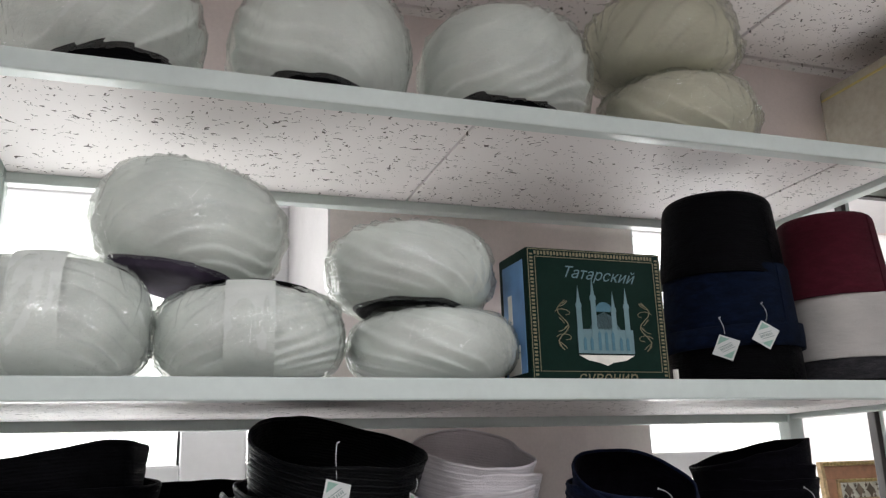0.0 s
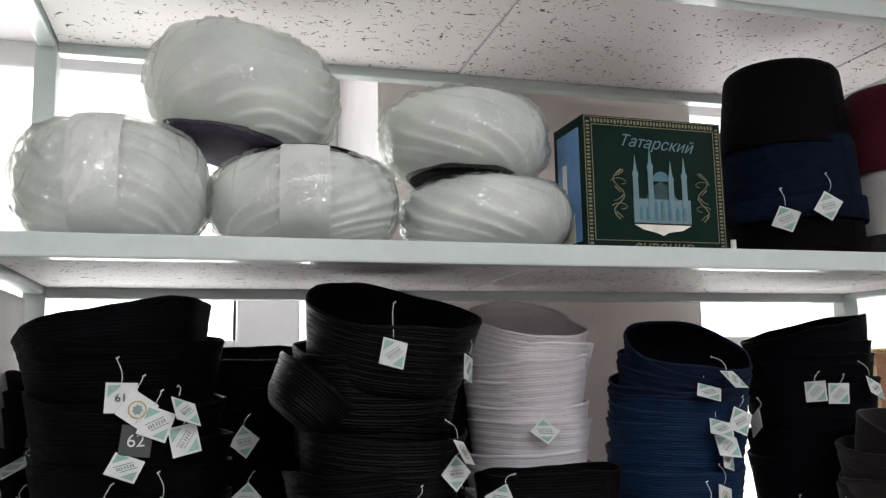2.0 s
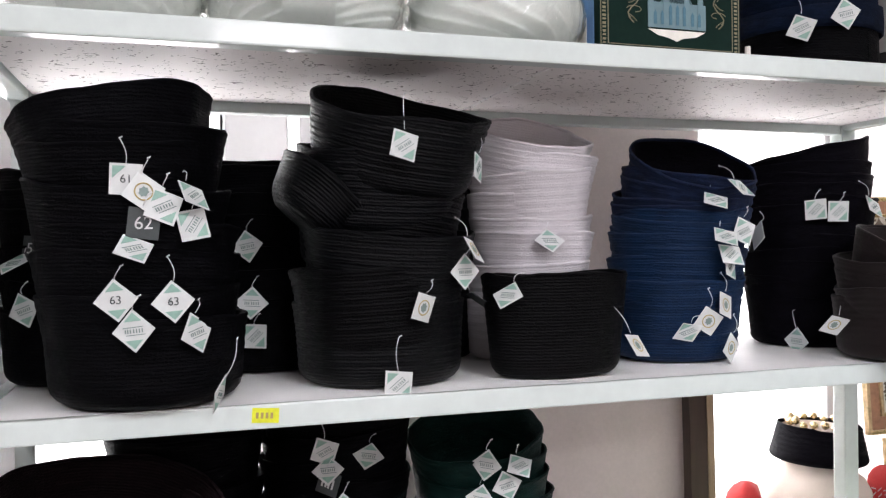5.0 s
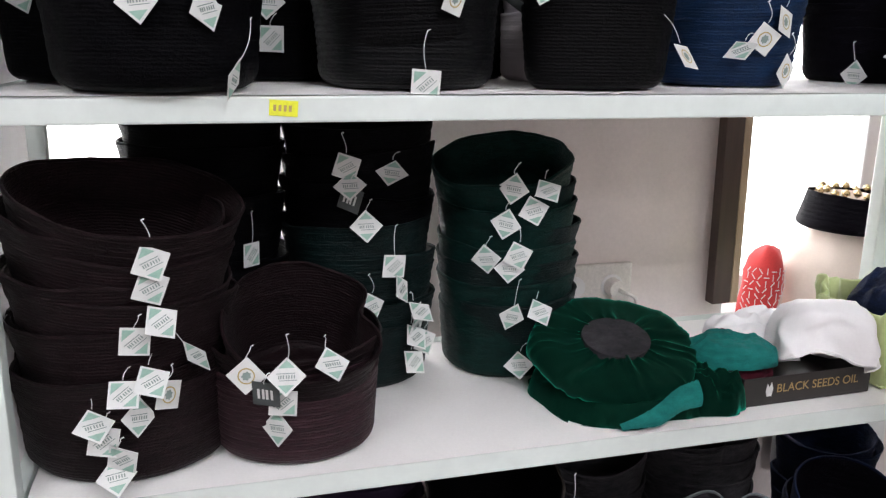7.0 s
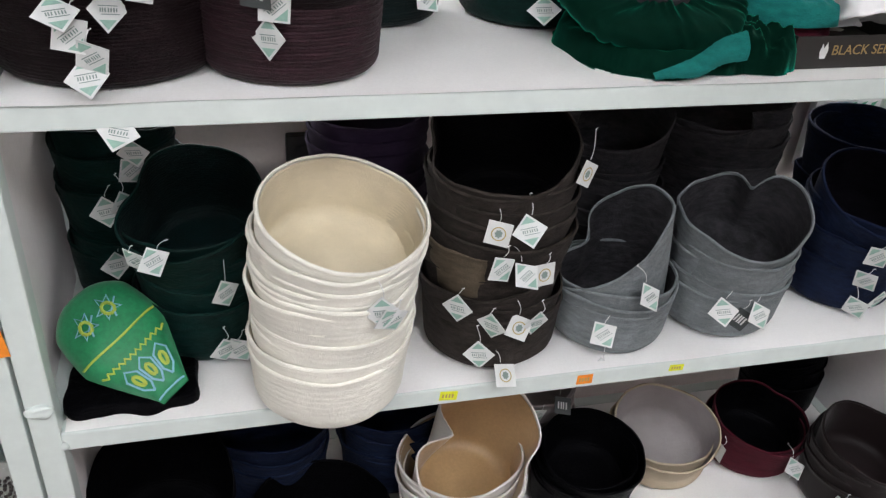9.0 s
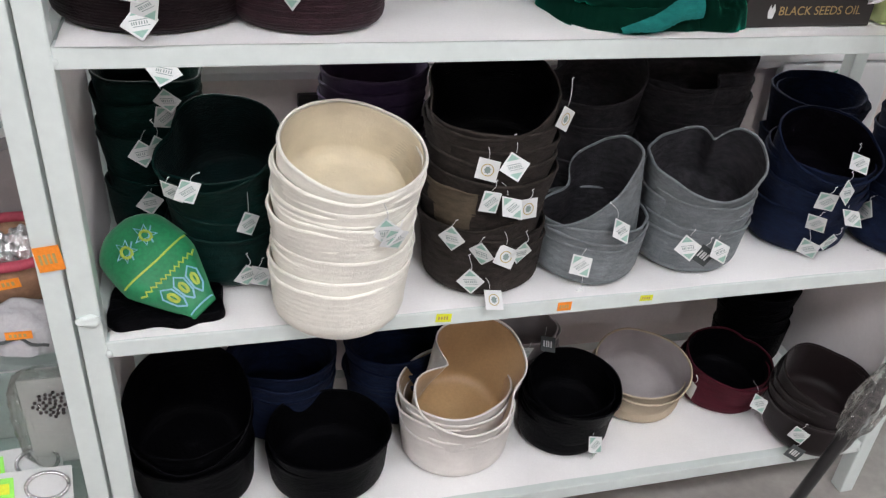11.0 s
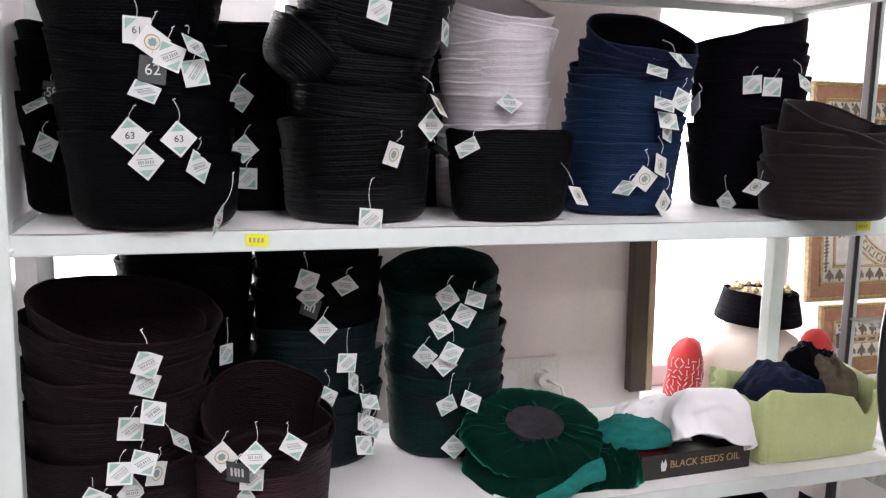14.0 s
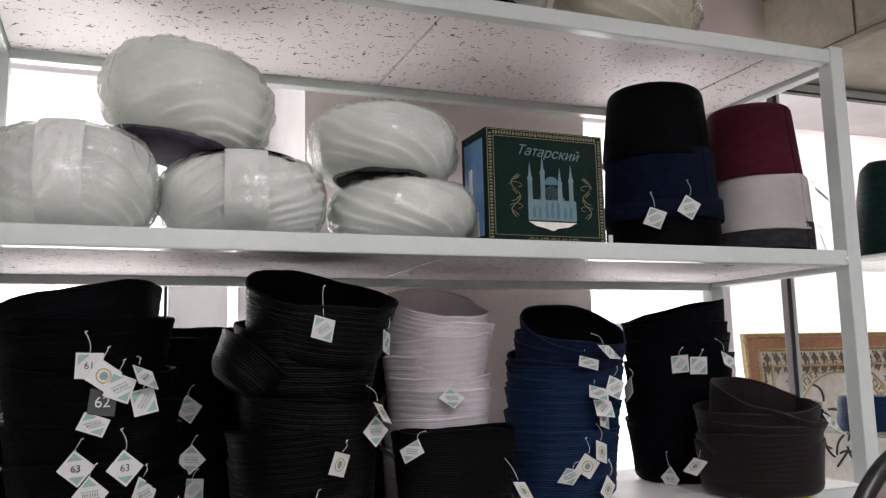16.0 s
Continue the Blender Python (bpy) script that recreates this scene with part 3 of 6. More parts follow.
sticker(0.268, 1.340, 0.027, 0.015, M_YELLOW, "small yellow price sticker on the beam", 0.002, 4)
sticker(1.187, 1.341, 0.027, 0.013, M_YELLOW, "small yellow price sticker on the beam", 0.002, -3)
sticker(0.454, 0.544, 0.023, 0.014, M_YELLOW, "small yellow price sticker on the beam", 0.002, 5)
sticker(0.774, 0.545, 0.021, 0.010, M_YELLOW, "small yellow price sticker on the beam", 0.002, 2)
sticker(0.640, 0.544, 0.022, 0.015, M_ORANGE, "small orange price sticker on the beam", 0.002, 0)
sticker(-0.045, 0.692, 0.030, 0.035, M_ORANGE, "orange price sticker on the white post", -0.0005, -6)

# ---------- caps ----------
from mathutils.bvhtree import BVHTree

TAG = {}


def tag_meshes():
    s = 0.0145
    TAG["card"] = mesh_of("card", plate_bm([(-s, -s), (s, -s), (s, s), (-s, s)], 0.0006), M_CARD)
    g = 0.0004
    e = s * 0.84
    t1, t2 = plate_bm([(-e, e), (-e, s * 0.02), (-s * 0.02, e)], 0.0004), plate_bm([(e, -e), (e, -s * 0.02), (s * 0.02, -e)], 0.0004)
    TAG["corners"] = mesh_of("corner_print", merge(t1, t2), M_CARDGREEN)
    bars = [box_bm(-0.010, 0.009, 0, 0.0003, 0.0028, 0.0036), box_bm(-0.007, 0.011, 0, 0.0003, -0.0044, -0.0037)] + [box_bm(x, x + 0.0012, 0, 0.0003, -0.0022, 0.0014) for x in (-0.0082, -0.0060, -0.0036, -0.0004, 0.0022, 0.0050, 0.0076)]
    b = merge(*bars)
    bmesh.ops.rotate(b, verts=b.verts, cent=(0, 0, 0), matrix=Matrix.Rotation(radians(-45), 3, "Y"))
    TAG["bars"] = mesh_of("print_mark", b, M_PRINT)
    ring = [[((r) * math.cos(k * math.tau / 20), y, (r) * math.sin(k * math.tau / 20)) for k in range(20)] for r, y in ((0.0088, 0), (0.0085, -0.0003), (0.0078, -0.0003), (0.0074, 0))]
    TAG["ring"] = mesh_of("ring_print", grid_bm(ring), M_OCHRE)
    TAG["dot"] = mesh_of("emblem_print", plate_bm([((0.0036 + 0.0014 * (k % 2)) * math.cos(k * math.tau / 14), (0.0042 + 0.0014 * (k % 2)) * math.sin(k * math.tau / 14)) for k in range(14)], 0.0003), M_PRINT)
    TAG["dark"] = mesh_of("dark_card", plate_bm([(-s, -s), (s, -s), (s, s), (-s, s)], 0.0006), M_INK)
    TAG["lightbars"] = mesh_of("light_print", merge(*[box_bm(x, x + 0.0025, 0, 0.0003, -0.006, 0.006) for x in (-0.009, -0.004, 0.0, 0.005)]), M_CARD)
    for k in range(3):
        L = (0.013, 0.024, 0.038)[k]
        pts = [(0.006 * math.sin(i * 0.35 + k * 2.2) * (i / 6), -0.0015 - 0.004 * math.sin(i / 6 * math.pi), L * i / 6) for i in range(7)]
        bar = tube_bm([(-0.0004 + pts[-1][0], pts[-1][1], L - 0.001), (0.0028 + pts[-1][0], pts[-1][1], L + 0.001)], 0.0007, 5)
        TAG["string%d" % k] = smooth(mesh_of("string", merge(tube_bm(pts, 0.00045, 5), bar), M_STRING))


tag_meshes()


def price_tag(parent, m, style, length, tilt, writing=""):
    """A 29 mm card on a plastic string; m: its centre, facing -y of m."""
    dark = style == "dark"
    rnd = random.Random(int(abs(m.translation.x * 7919 + m.translation.z * 3571) * 100))
    if not writing:
        rx, rz = rnd.choice((0, 0, -8, 14, -32, -48)), rnd.uniform(-28, 28)
        m = m @ pose(0, -0.016 * abs(math.sin(radians(rx))) - 0.012 * abs(math.sin(radians(rz))), 0, rx, 0, rz)
    card = part("price_tag", TAG["dark"] if dark else TAG["card"], None, parent, "white card price tag" if not dark else "dark card price tag", m @ pose(0, -0.0015, 0, 0, tilt, 0))
    f = pose(0, -0.0006, 0)
    if style == "green":
        part("corner_print", TAG["corners"], None, card, "green corner print", f)
        if writing:
            lettering("size_number", writing, 0.011, M_INK, card, pose(0, -0.0007, 0, 90, 0, 0) @ pose(0, 0, 0, 0, 0, tilt), "printed size number")
        else:
            part("print_mark", TAG["bars"], None, card, "", f)
    elif style == "round":
        part("ring_print", TAG["ring"], None, card, "ochre printed ring", f)
        part("emblem_print", TAG["dot"], None, card, "grey emblem", f)
    elif dark:
        if writing:
            lettering("size_number", writing, 0.017, M_CARD, card, pose(0, -0.0007, 0, 90, 0, 0) @ pose(0, 0, 0, 0, 0, tilt), "printed size number")
        else:
            part("light_print", TAG["lightbars"], None, card, "", f)
    top = 0.0145 * (abs(math.sin(radians(tilt))) + abs(math.cos(radians(tilt)))) * 0.95
    part("string", TAG["string%d" % length], None, card, "thin white plastic string", pose(0, 0, 0, 0, -tilt, 0) @ pose(0, 0, top))


def cap_shell(a, b, h, seed, ribs=0, flare=0.15, rib=0.0009, edge=0.016, dents=(), slant=(0, 0), saddle=(0, 0), wall=0.0036, wob=0.03, seg=72, bead=0.0019, own=None, crumple=0.010, stitched=False):
    """An upturned brimless cap: oval crown below, wall with sewn ribs, lipped rim and hollow inside."""
    foot = 1 - edge / a
    prof = [(0.0, 0.0), (foot * 0.5, 0.0), (foot * 0.9, 0.0003)]
    for k in range(1, 5):
        q = k / 4 * math.pi / 2
        prof.append((foot + edge / a * math.sin(q), edge * 0.9 * (1 - math.cos(q))))
    n = max(8, ribs * 4)
    zb = prof[-1][1]
    for k in range(1, n + 1):
        u = k / n
        off = -rib * ((1 + math.cos(u * ribs * math.tau)) / 2) ** 1.6 if ribs and 0.03 < u < 0.97 else 0
        prof.append((1 + off / a, zb + (h - zb) * u))
    prof += [(1 + 0.0008 / a, h + 0.0008), (1 - wall * 0.5 / a, h + 0.0016)]
    n_out = len(prof)
    prof.append((1 - wall / a, h))
    ni = 26 if stitched else 9
    for k in range(1, ni + 1):
        sew = 0.0006 * (k % 2) if stitched else 0
        prof.append((1 - (wall + 0.0006 + sew) / a, h - (h - zb) * k / ni))
    for k in range(1, 5):
        q = math.pi / 2 * (1 - k / 4)
        prof.append((foot + (edge - wall) / a * math.sin(q), edge * 0.9 - (edge - wall) * 0.9 * math.cos(q)))
    nf = 16 if stitched else 4
    for k in range(1, nf + 1):
        prof.append((foot * (1 - k / nf * 0.999), wall * 0.9 + (0.0005 * (k % 2) if stitched else 0)))
    me = seed if own is None else own
    rows = []
    for s, z in prof:
        row = []
        u = min(1, max(0, z / h))
        for k in range(seg):
            th = k * math.tau / seg
            c, si = math.cos(th), math.sin(th)
            f = (1 - flare) + flare * u
            f *= 1 + wob * noise.noise(Vector((c * 1.3, si * 1.3, me * 3.7))) + wob * 0.6 * u * noise.noise(Vector((c * 2.2, si * 2.2, seed * 1.3 + z * 9)))
            f *= 1 + crumple * u * noise.noise(Vector((c * 4.2, si * 4.2, z * 34 + seed * 2.1)))
            for t0, d, w in dents:
                dd = (th - radians(t0) + math.pi) % math.tau - math.pi
                f *= 1 - d * math.exp(-(dd / radians(w)) ** 2) * (0.15 + 0.85 * u)
            lip = slant[0] * math.cos(th - radians(slant[1])) + saddle[0] * math.cos(2 * (th - radians(saddle[1])))
            lip += 0.07 * noise.noise(Vector((c * 1.2, si * 1.2, seed * 5.1 + 9))) + 0.012 * noise.noise(Vector((c * 4, si * 4, seed * 3.3)))
            row.append(Vector((a * s * f * c, b * s * f * si, z * (1 + u * lip))))
        rows.append(row)
    outer = grid_bm(rows[1:n_out])
    outer.verts.ensure_lookup_table()
    outer.faces.new([outer.verts[k] for k in reversed(range(seg))])
    lining = grid_bm(rows[n_out:])
    lining.verts.ensure_lookup_table()
    last = len(lining.verts) - seg
    lining.faces.new([lining.verts[last + k] for k in range(seg)])
    edge_line, ring = rows[n_out - 1], []
    for k in range(seg):
        p = edge_line[k]
        away = Vector((p.x, p.y, 0)).normalized()
        ring.append([p + away * (0.0004 + bead * math.cos(q)) + Vector((0, 0, bead * 1.2 * math.sin(q))) for q in [i * math.tau / 7 for i in range(7)]])
    rim = grid_bm([[ring[k][i] for k in range(seg)] for i in (0, 1, 2, 3, 4, 5, 6, 0)])
    return outer, lining, rim


def cap(m, shell, outer, inner, label, group, word="skullcap"):
    ob = thing(word, m, label, "cap", group)
    cap_parts(ob, shell, outer, inner)
    return ob


def cap_parts(ob, shell, outer, inner):
    part("shell", shell[0], outer, ob, "", None, True)
    part("lining", shell[1], inner, ob, "", None, True)
    part("rim", shell[2], outer, ob, "rolled rim", None, True)


def stack(label, mats, x, y, z0, a, b, n, top, h=0.085, turn=0, lean=(0, 0), tags=(), inner=None, jitter=0.0035, tilt=2.2, bow=0, bow_side=0, last=None, group="stacked caps", seed=1, word="skullcap", **kw):
    """n upturned caps nested on one another from z0 up to top. lean: drift of the topmost cap. tags: (bearing, height, style, length, tilt, writing).
    last: changes to the top cap. mats: one material, or one for each cap from below."""
    rnd = random.Random(seed)
    mats = mats if isinstance(mats, (list, tuple)) else [mats] * n
    gaps = [rnd.uniform(0.5, 1.5) for _ in range(n - 1)]
    rise = [0.0]
    for g in gaps:
        rise.append(rise[-1] + g * (top - z0 - h) / sum(gaps))
    made = []
    for i in range(n):
        f = i / max(1, n - 1)
        z = z0 + rise[i]
        opts = dict(kw)
        tl = (rnd.uniform(-tilt, tilt) * (i > 0), rnd.uniform(-tilt, tilt) * (i > 0))
        tl = (tl[0] + bow * f ** 1.5, tl[1] + bow_side * f ** 1.5)
        sc = 1 + rnd.uniform(-0.010, 0.010)
        spot = (x + lean[0] * f + rnd.uniform(-jitter, jitter), y + lean[1] * f + rnd.uniform(-jitter, jitter))
        hh = h
        if i == n - 1 and last:
            opts.update({k: v for k, v in last.items() if k not in ("tilt", "scale", "h", "shift", "turn")})
            tl, sc, hh = last.get("tilt", tl), sc * last.get("scale", 1), last.get("h", h)
            sh = last.get("shift", (0, 0, 0))
            spot, z = (spot[0] + sh[0], spot[1] + sh[1]), z + sh[2]
        mt = mats[min(i, len(mats) - 1)]
        opts.setdefault('own', seed)
        if i == 0 and n > 1:
            opts['flare'] = 0.07
        oval = 1 + rnd.uniform(-0.02, 0.02)
        sh = cap_shell(a * sc * oval, b * sc / oval, hh, seed * 17 + i, **opts)
        made.append((z, cap(pose(*spot, z, *tl, (last or {}).get("turn", turn) if i == n - 1 else turn + rnd.uniform(-9, 9)), sh, mt, inner or mt, label, group, word)))
    if tags:
        shells, owners = [], []
        for _, ob in made:
            verts = [ob.matrix_basis @ v.co for v in ob.children[0].data.vertices] + [ob.matrix_basis @ v.co for v in ob.children[2].data.vertices]
            k0 = len(ob.children[0].data.vertices)
            polys = [tuple(p.vertices) for p in ob.children[0].data.polygons] + [tuple(k0 + i for i in p.vertices) for p in ob.children[2].data.polygons]
            shells.append(BVHTree.FromPolygons(verts, polys))
    for tg in tags:
        bearing, hz, style, length, tl = tg[:5]
        f = (hz - z0) / (top - z0)
        q = radians(bearing)
        away = Vector((math.cos(q), math.sin(q), 0))
        axis = Vector((x + lean[0] * f, y + lean[1] * f, 0))
        owner, reach = made[0][1], 0.9 * a
        for dz in (-0.011, -0.005, 0.0, 0.006, 0.011):
            for (zc, ob), tree in zip(made, shells):
                spot, _, _, dist = tree.ray_cast(axis + away * 0.3 + Vector((0, 0, max(hz + dz, z0 + 0.008))), -away, 0.3)
                if spot is not None and 0.3 - dist > reach - 0.0002:
                    reach, owner = 0.3 - dist, ob
        at = axis + away * (reach + 0.0015) + Vector((0, 0, hz))
        price_tag(owner, owner.matrix_basis.inverted() @ pose(*at, rnd.uniform(-10, 3), 0, bearing + 90 + rnd.uniform(-12, 12)), style, length, tl + rnd.uniform(-7, 7), tg[5] if len(tg) > 5 else "")
    return [ob for _, ob in made]


Z1, Z2, Z3, Z4, Z5 = (z + 0.003 for z in LEVELS[1:])
# tags of each stack: bearing, height, style, string length, tilt, number
T_A0 = [(-118, 1.512, "dark", 0, 0, "58"), (-127, 1.493, "green", 0, 40), (-124, 1.444, "green", 0, 20)]
T_A1 = [(-86, 1.575, "green", 1, 5, "61"), (-78, 1.563, "round", 0, 30), (-69, 1.549, "green", 0, 25), (-55, 1.558, "green", 0, 15), (-79, 1.534, "dark", 0, 5, "62"), (-55, 1.532, "green", 0, -5), (-87, 1.510, "green", 0, 30), (-97, 1.463, "green", 0, 45, "63"), (-67, 1.460, "green", 1, 45, "63"), (-89, 1.434, "green", 0, 45), (-56, 1.429, "green", 0, 35), (-46, 1.368, "green", 2, 60)]
T_A2 = [(-106, 1.512, "green", 0, 30), (-103, 1.443, "green", 0, 50), (-101, 1.403, "green", 0, 5)]
T_A3 = [(-93, 1.614, "green", 2, 20), (-42, 1.597, "green", 1, 15), (-50, 1.505, "round", 1, 15), (-76, 1.444, "round", 0, 20), (-87, 1.362, "green", 2, 0), (-44, 1.481, "green", 0, 40), (-15, 1.443, "dark", 0, 20)]
T_A4 = [(-97, 1.513, "green", 0, 45)]
T_A5 = [(-144, 1.454, "green", 0, 45), (-38, 1.390, "round", 2, 10)]
T_A6 = [(-100, 1.560, "green", 0, 25), (-86, 1.578, "green", 1, 10), (-90, 1.516, "green", 0, 30), (-70, 1.524, "green", 0, 30), (-42, 1.519, "green", 0, 30), (-86, 1.493, "green", 0, 15), (-83, 1.480, "green", 0, 10), (-113, 1.396, "green", 0, 15), (-98, 1.411, "round", 1, 30), (-85, 1.430, "round", 1, 20), (-75, 1.374, "round", 1, 35)]
T_A7 = [(-125, 1.555, "green", 0, 5), (-107, 1.552, "green", 0, 0), (-74, 1.559, "green", 1, 30), (-141, 1.366, "green", 1, 50)]
T_A8 = [(172, 1.399, "round", 2, 15), (-62, 1.462, "green", 1, 35)]
T_B1 = [(-70, 1.196, "green", 1, 20), (-70, 1.170, "green", 0, 25), (-67, 1.135, "green", 0, 25), (-78, 1.115, "green", 0, 5), (-52, 1.090, "green", 2, 60), (-72, 1.070, "green", 0, 20), (-86, 1.065, "green", 0, 10), (-64, 1.053, "round", 0, 15), (-80, 1.034, "green", 0, 50), (-99, 1.032, "green", 1, 30), (-98, 1.012, "green", 0, 10), (-89, 0.994, "green", 0, 20), (-92, 0.974, "green", 2, 30), (-82, 0.922, "green", 1, 55)]
T_B2 = [(-122, 1.071, "round", 0, 50), (-100, 1.073, "green", 1, 45), (-77, 1.079, "green", 0, 45), (-112, 1.052, "dark", 0, 0), (-104, 1.038, "green", 0, 5), (-108, 1.006, "green", 0, 40)]
T_B3 = [(-58, 1.149, "green", 2, 10)]
T_B4 = [(-109, 1.254, "green", 1, 15), (-105, 1.231, "green", 0, 45), (-106, 1.215, "dark", 0, 20), (-95, 1.181, "green", 0, 40), (-78, 1.247, "green", 0, 50), (-74, 1.128, "green", 2, 0), (-69, 1.096, "green", 0, 30), (-92, 1.077, "green", 1, 35), (-55, 1.060, "green", 0, 30), (-50, 1.037, "green", 0, 40), (-40, 1.012, "green", 0, 30), (-54, 1.026, "green", 0, 35), (-58, 0.994, "green", 0, 20)]
T_B5 = [(-102, 1.224, "green", 0, 60), (-83, 1.222, "green", 0, 30), (-89, 1.196, "green", 0, 25), (-108, 1.178, "green", 0, 60), (-122, 1.130, "green", 0, 35), (-99, 1.138, "green", 1, 25), (-105, 1.118, "green", 0, 45), (-105, 1.054, "green", 2, 70), (-83, 1.056, "green", 0, 30), (-100, 0.986, "green", 0, 40)]
T_C1 = [(-71, 0.797, "green", 0, 60), (-71, 0.771, "green", 0, 10), (-96, 0.722, "green", 0, 40), (-82, 0.728, "green", 1, 40), (-97, 0.641, "green", 0, 25)]
T_C2 = [(-127, 0.730, "green", 0, 5), (-113, 0.737, "green", 0, 5), (-74, 0.672, "green", 2, 35), (-78, 0.592, "green", 1, 35), (-66, 0.582, "green", 0, 20)]
T_C3 = [(-66, 0.732, "green", 0, 20), (-69, 0.741, "green", 1, 40)]
T_C4 = [(-108, 0.775, "round", 1, 10), (-88, 0.784, "green", 1, 30), (-104, 0.731, "green", 0, 10), (-88, 0.726, "green", 1, 30), (-67, 0.710, "round", 0, 5), (-132, 0.663, "green", 0, 45), (-105, 0.648, "green", 0, 45), (-83, 0.637, "round", 1, 20), (-113, 0.594, "green", 1, 40), (-92, 0.572, "round", 1, 25), (-69, 0.641, "green", 1, 45), (-37, 0.831, "round", 2, 25)]
T_C5 = [(-90, 0.671, "green", 1, 40), (-119, 0.608, "green", 0, 5), (-114, 0.542, "round", 2, 35)]
T_C6 = [(-118, 0.621, "green", 0, 30), (-99, 0.604, "dark", 0, 30), (-87, 0.616, "green", 0, 30)]
T_C7 = [(-112, 0.676, "green", 0, 5), (-101, 0.696, "green", 0, 40), (-114, 0.636, "green", 0, 5), (-110, 0.582, "green", 1, 20), (-86, 0.645, "green", 0, 20), (-91, 0.594, "green", 0, 35), (-91, 0.738, "green", 0, 25)]
T_C8 = [(-168, 0.624, "green", 0, 40), (-146, 0.545, "green", 0, 30)]
T_D4b = [(-104, 0.281, "green", 0, 15), (-77, 0.299, "dark", 0, 20)]
T_D5 = [(-73, 0.189, "green", 1, 20), (-60, 0.144, "green", 0, 10)]
T_D6 = [(-36, 0.204, "round", 0, 10)]
T_D7 = [(-83, 0.204, "green", 1, 30), (-41, 0.182, "green", 0, 5), (-60, 0.160, "round", 0, 25)]
T_D9 = [(-140, 0.197, "green", 0, 15), (-138, 0.155, "dark", 0, 30)]
T_E1 = [(-132, 1.787, "green", 1, 25), (-104, 1.801, "green", 1, 30)]
T_E2 = [(-58, 1.834, "green", 0, 60), (-45, 1.754, "green", 0, 50)]

# shelf of black, white and blue caps
stack("black felt skullcap in a leaning stack with white tags", M_BLACK, 0.075, 0.24, Z2, 0.095, 0.088, 8, 1.60, tags=T_A0, seed=2, ribs=3)
stack("black felt skullcap in a tall stack with white tags", M_BLACK, 0.150, 0.060, Z2, 0.100, 0.092, 8, 1.65, lean=(-0.022, 0), tags=T_A1, seed=3, ribs=5, rib=0.0009, edge=0.022, flare=0.16, bow=2, tilt=3, wob=0.05,
      last=dict(slant=(0.16, -40), tilt=(-3, -5)))
stack("black felt skullcap in a stack behind others", M_BLACK, 0.290, 0.265, Z2, 0.095, 0.085, 8, 1.62, tags=T_A2, seed=4, ribs=3, last=dict(slant=(0.15, 90)))
stack("black quilted velvet skullcap in an uneven stack", [M_BLACKRIB, M_CHAR, M_BLACKRIB, M_CHAR, M_BLACKRIB, M_BLACKRIB], 0.404, 0.100, Z2, 0.100, 0.095, 6, 1.665, h=0.092, lean=(0.014, 0), tags=T_A3, seed=5, ribs=9, rib=0.0016,
      flare=0.13, edge=0.02, tilt=6, jitter=0.007, wob=0.06, bow=5, last=dict(slant=(0.06, 30), saddle=(0.05, 115), tilt=(18, 2), turn=20, scale=1.08, h=0.088, shift=(0.006, 0, 0.012)))
stack("black quilted velvet skullcap wedged sideways into a stack", M_BLACKRIB, 0.318, 0.082, 1.536, 0.066, 0.074, 1, 1.58, h=0.052, seed=40, ribs=9, rib=0.0022, edge=0.022, flare=0.3, last=dict(tilt=(0, 40)))
stack("black quilted skullcap in a stack behind others", M_CHAR, 0.500, 0.272, Z2, 0.088, 0.078, 9, 1.64, seed=6, ribs=4, tilt=3)
stack("pale lilac-grey cotton skullcap in a tall stack", M_LILAC, 0.650, 0.215, Z2, 0.086, 0.080, 9, 1.665, h=0.08, tags=T_A4, seed=7, ribs=6, rib=0.0012, tilt=4, jitter=0.004, wob=0.05, bow=4, crumple=0.008, flare=0.14,
      last=dict(slant=(0.20, 70), tilt=(11, 7), h=0.075, dents=((10, 0.2, 22),), shift=(-0.012, 0, 0.004)))
stack("single black quilted skullcap standing before a stack", M_CHAR, 0.615, 0.058, Z2, 0.094, 0.050, 1, 1.475, h=0.118, tags=T_A5, seed=8, ribs=10, rib=0.0009, flare=0.13, edge=0.02)
# navy-black inner colour deepens the shade inside these blue caps
stack("royal blue velvet skullcap in a tall stack", [M_BLUE] * 11 + [M_NAVY] * 5, 0.835, 0.140, Z2, 0.092, 0.088, 16, 1.622, h=0.075, lean=(0.010, 0), tags=T_A6, inner=M_NAVYBLACK, seed=9, ribs=5, rib=0.0018, tilt=3.4, jitter=0.0035, wob=0.045, bow=12, flare=0.11,
      last=dict(slant=(0.15, 95), tilt=(22, 0), scale=0.93))
stack("navy-black skullcap in a straight tall stack", M_NAVYBLACK, 1.112, 0.200, Z2, 0.094, 0.088, 13, 1.648, h=0.07, tags=T_A7, seed=10, ribs=2, flare=0.10, tilt=3, jitter=0.004, last=dict(slant=(0.12, 10), tilt=(-3, -7)))
stack("dark brown leatherette skullcap in a low stack", M_LEATHER, 1.122, 0.018, Z2, 0.101, 0.090, 5, 1.502, h=0.08, tags=T_A8, seed=11, ribs=8, rib=0.0007, tilt=3.2, flare=0.17, bow=9, last=dict(slant=(0.10, 120), tilt=(17, 7), scale=0.95))

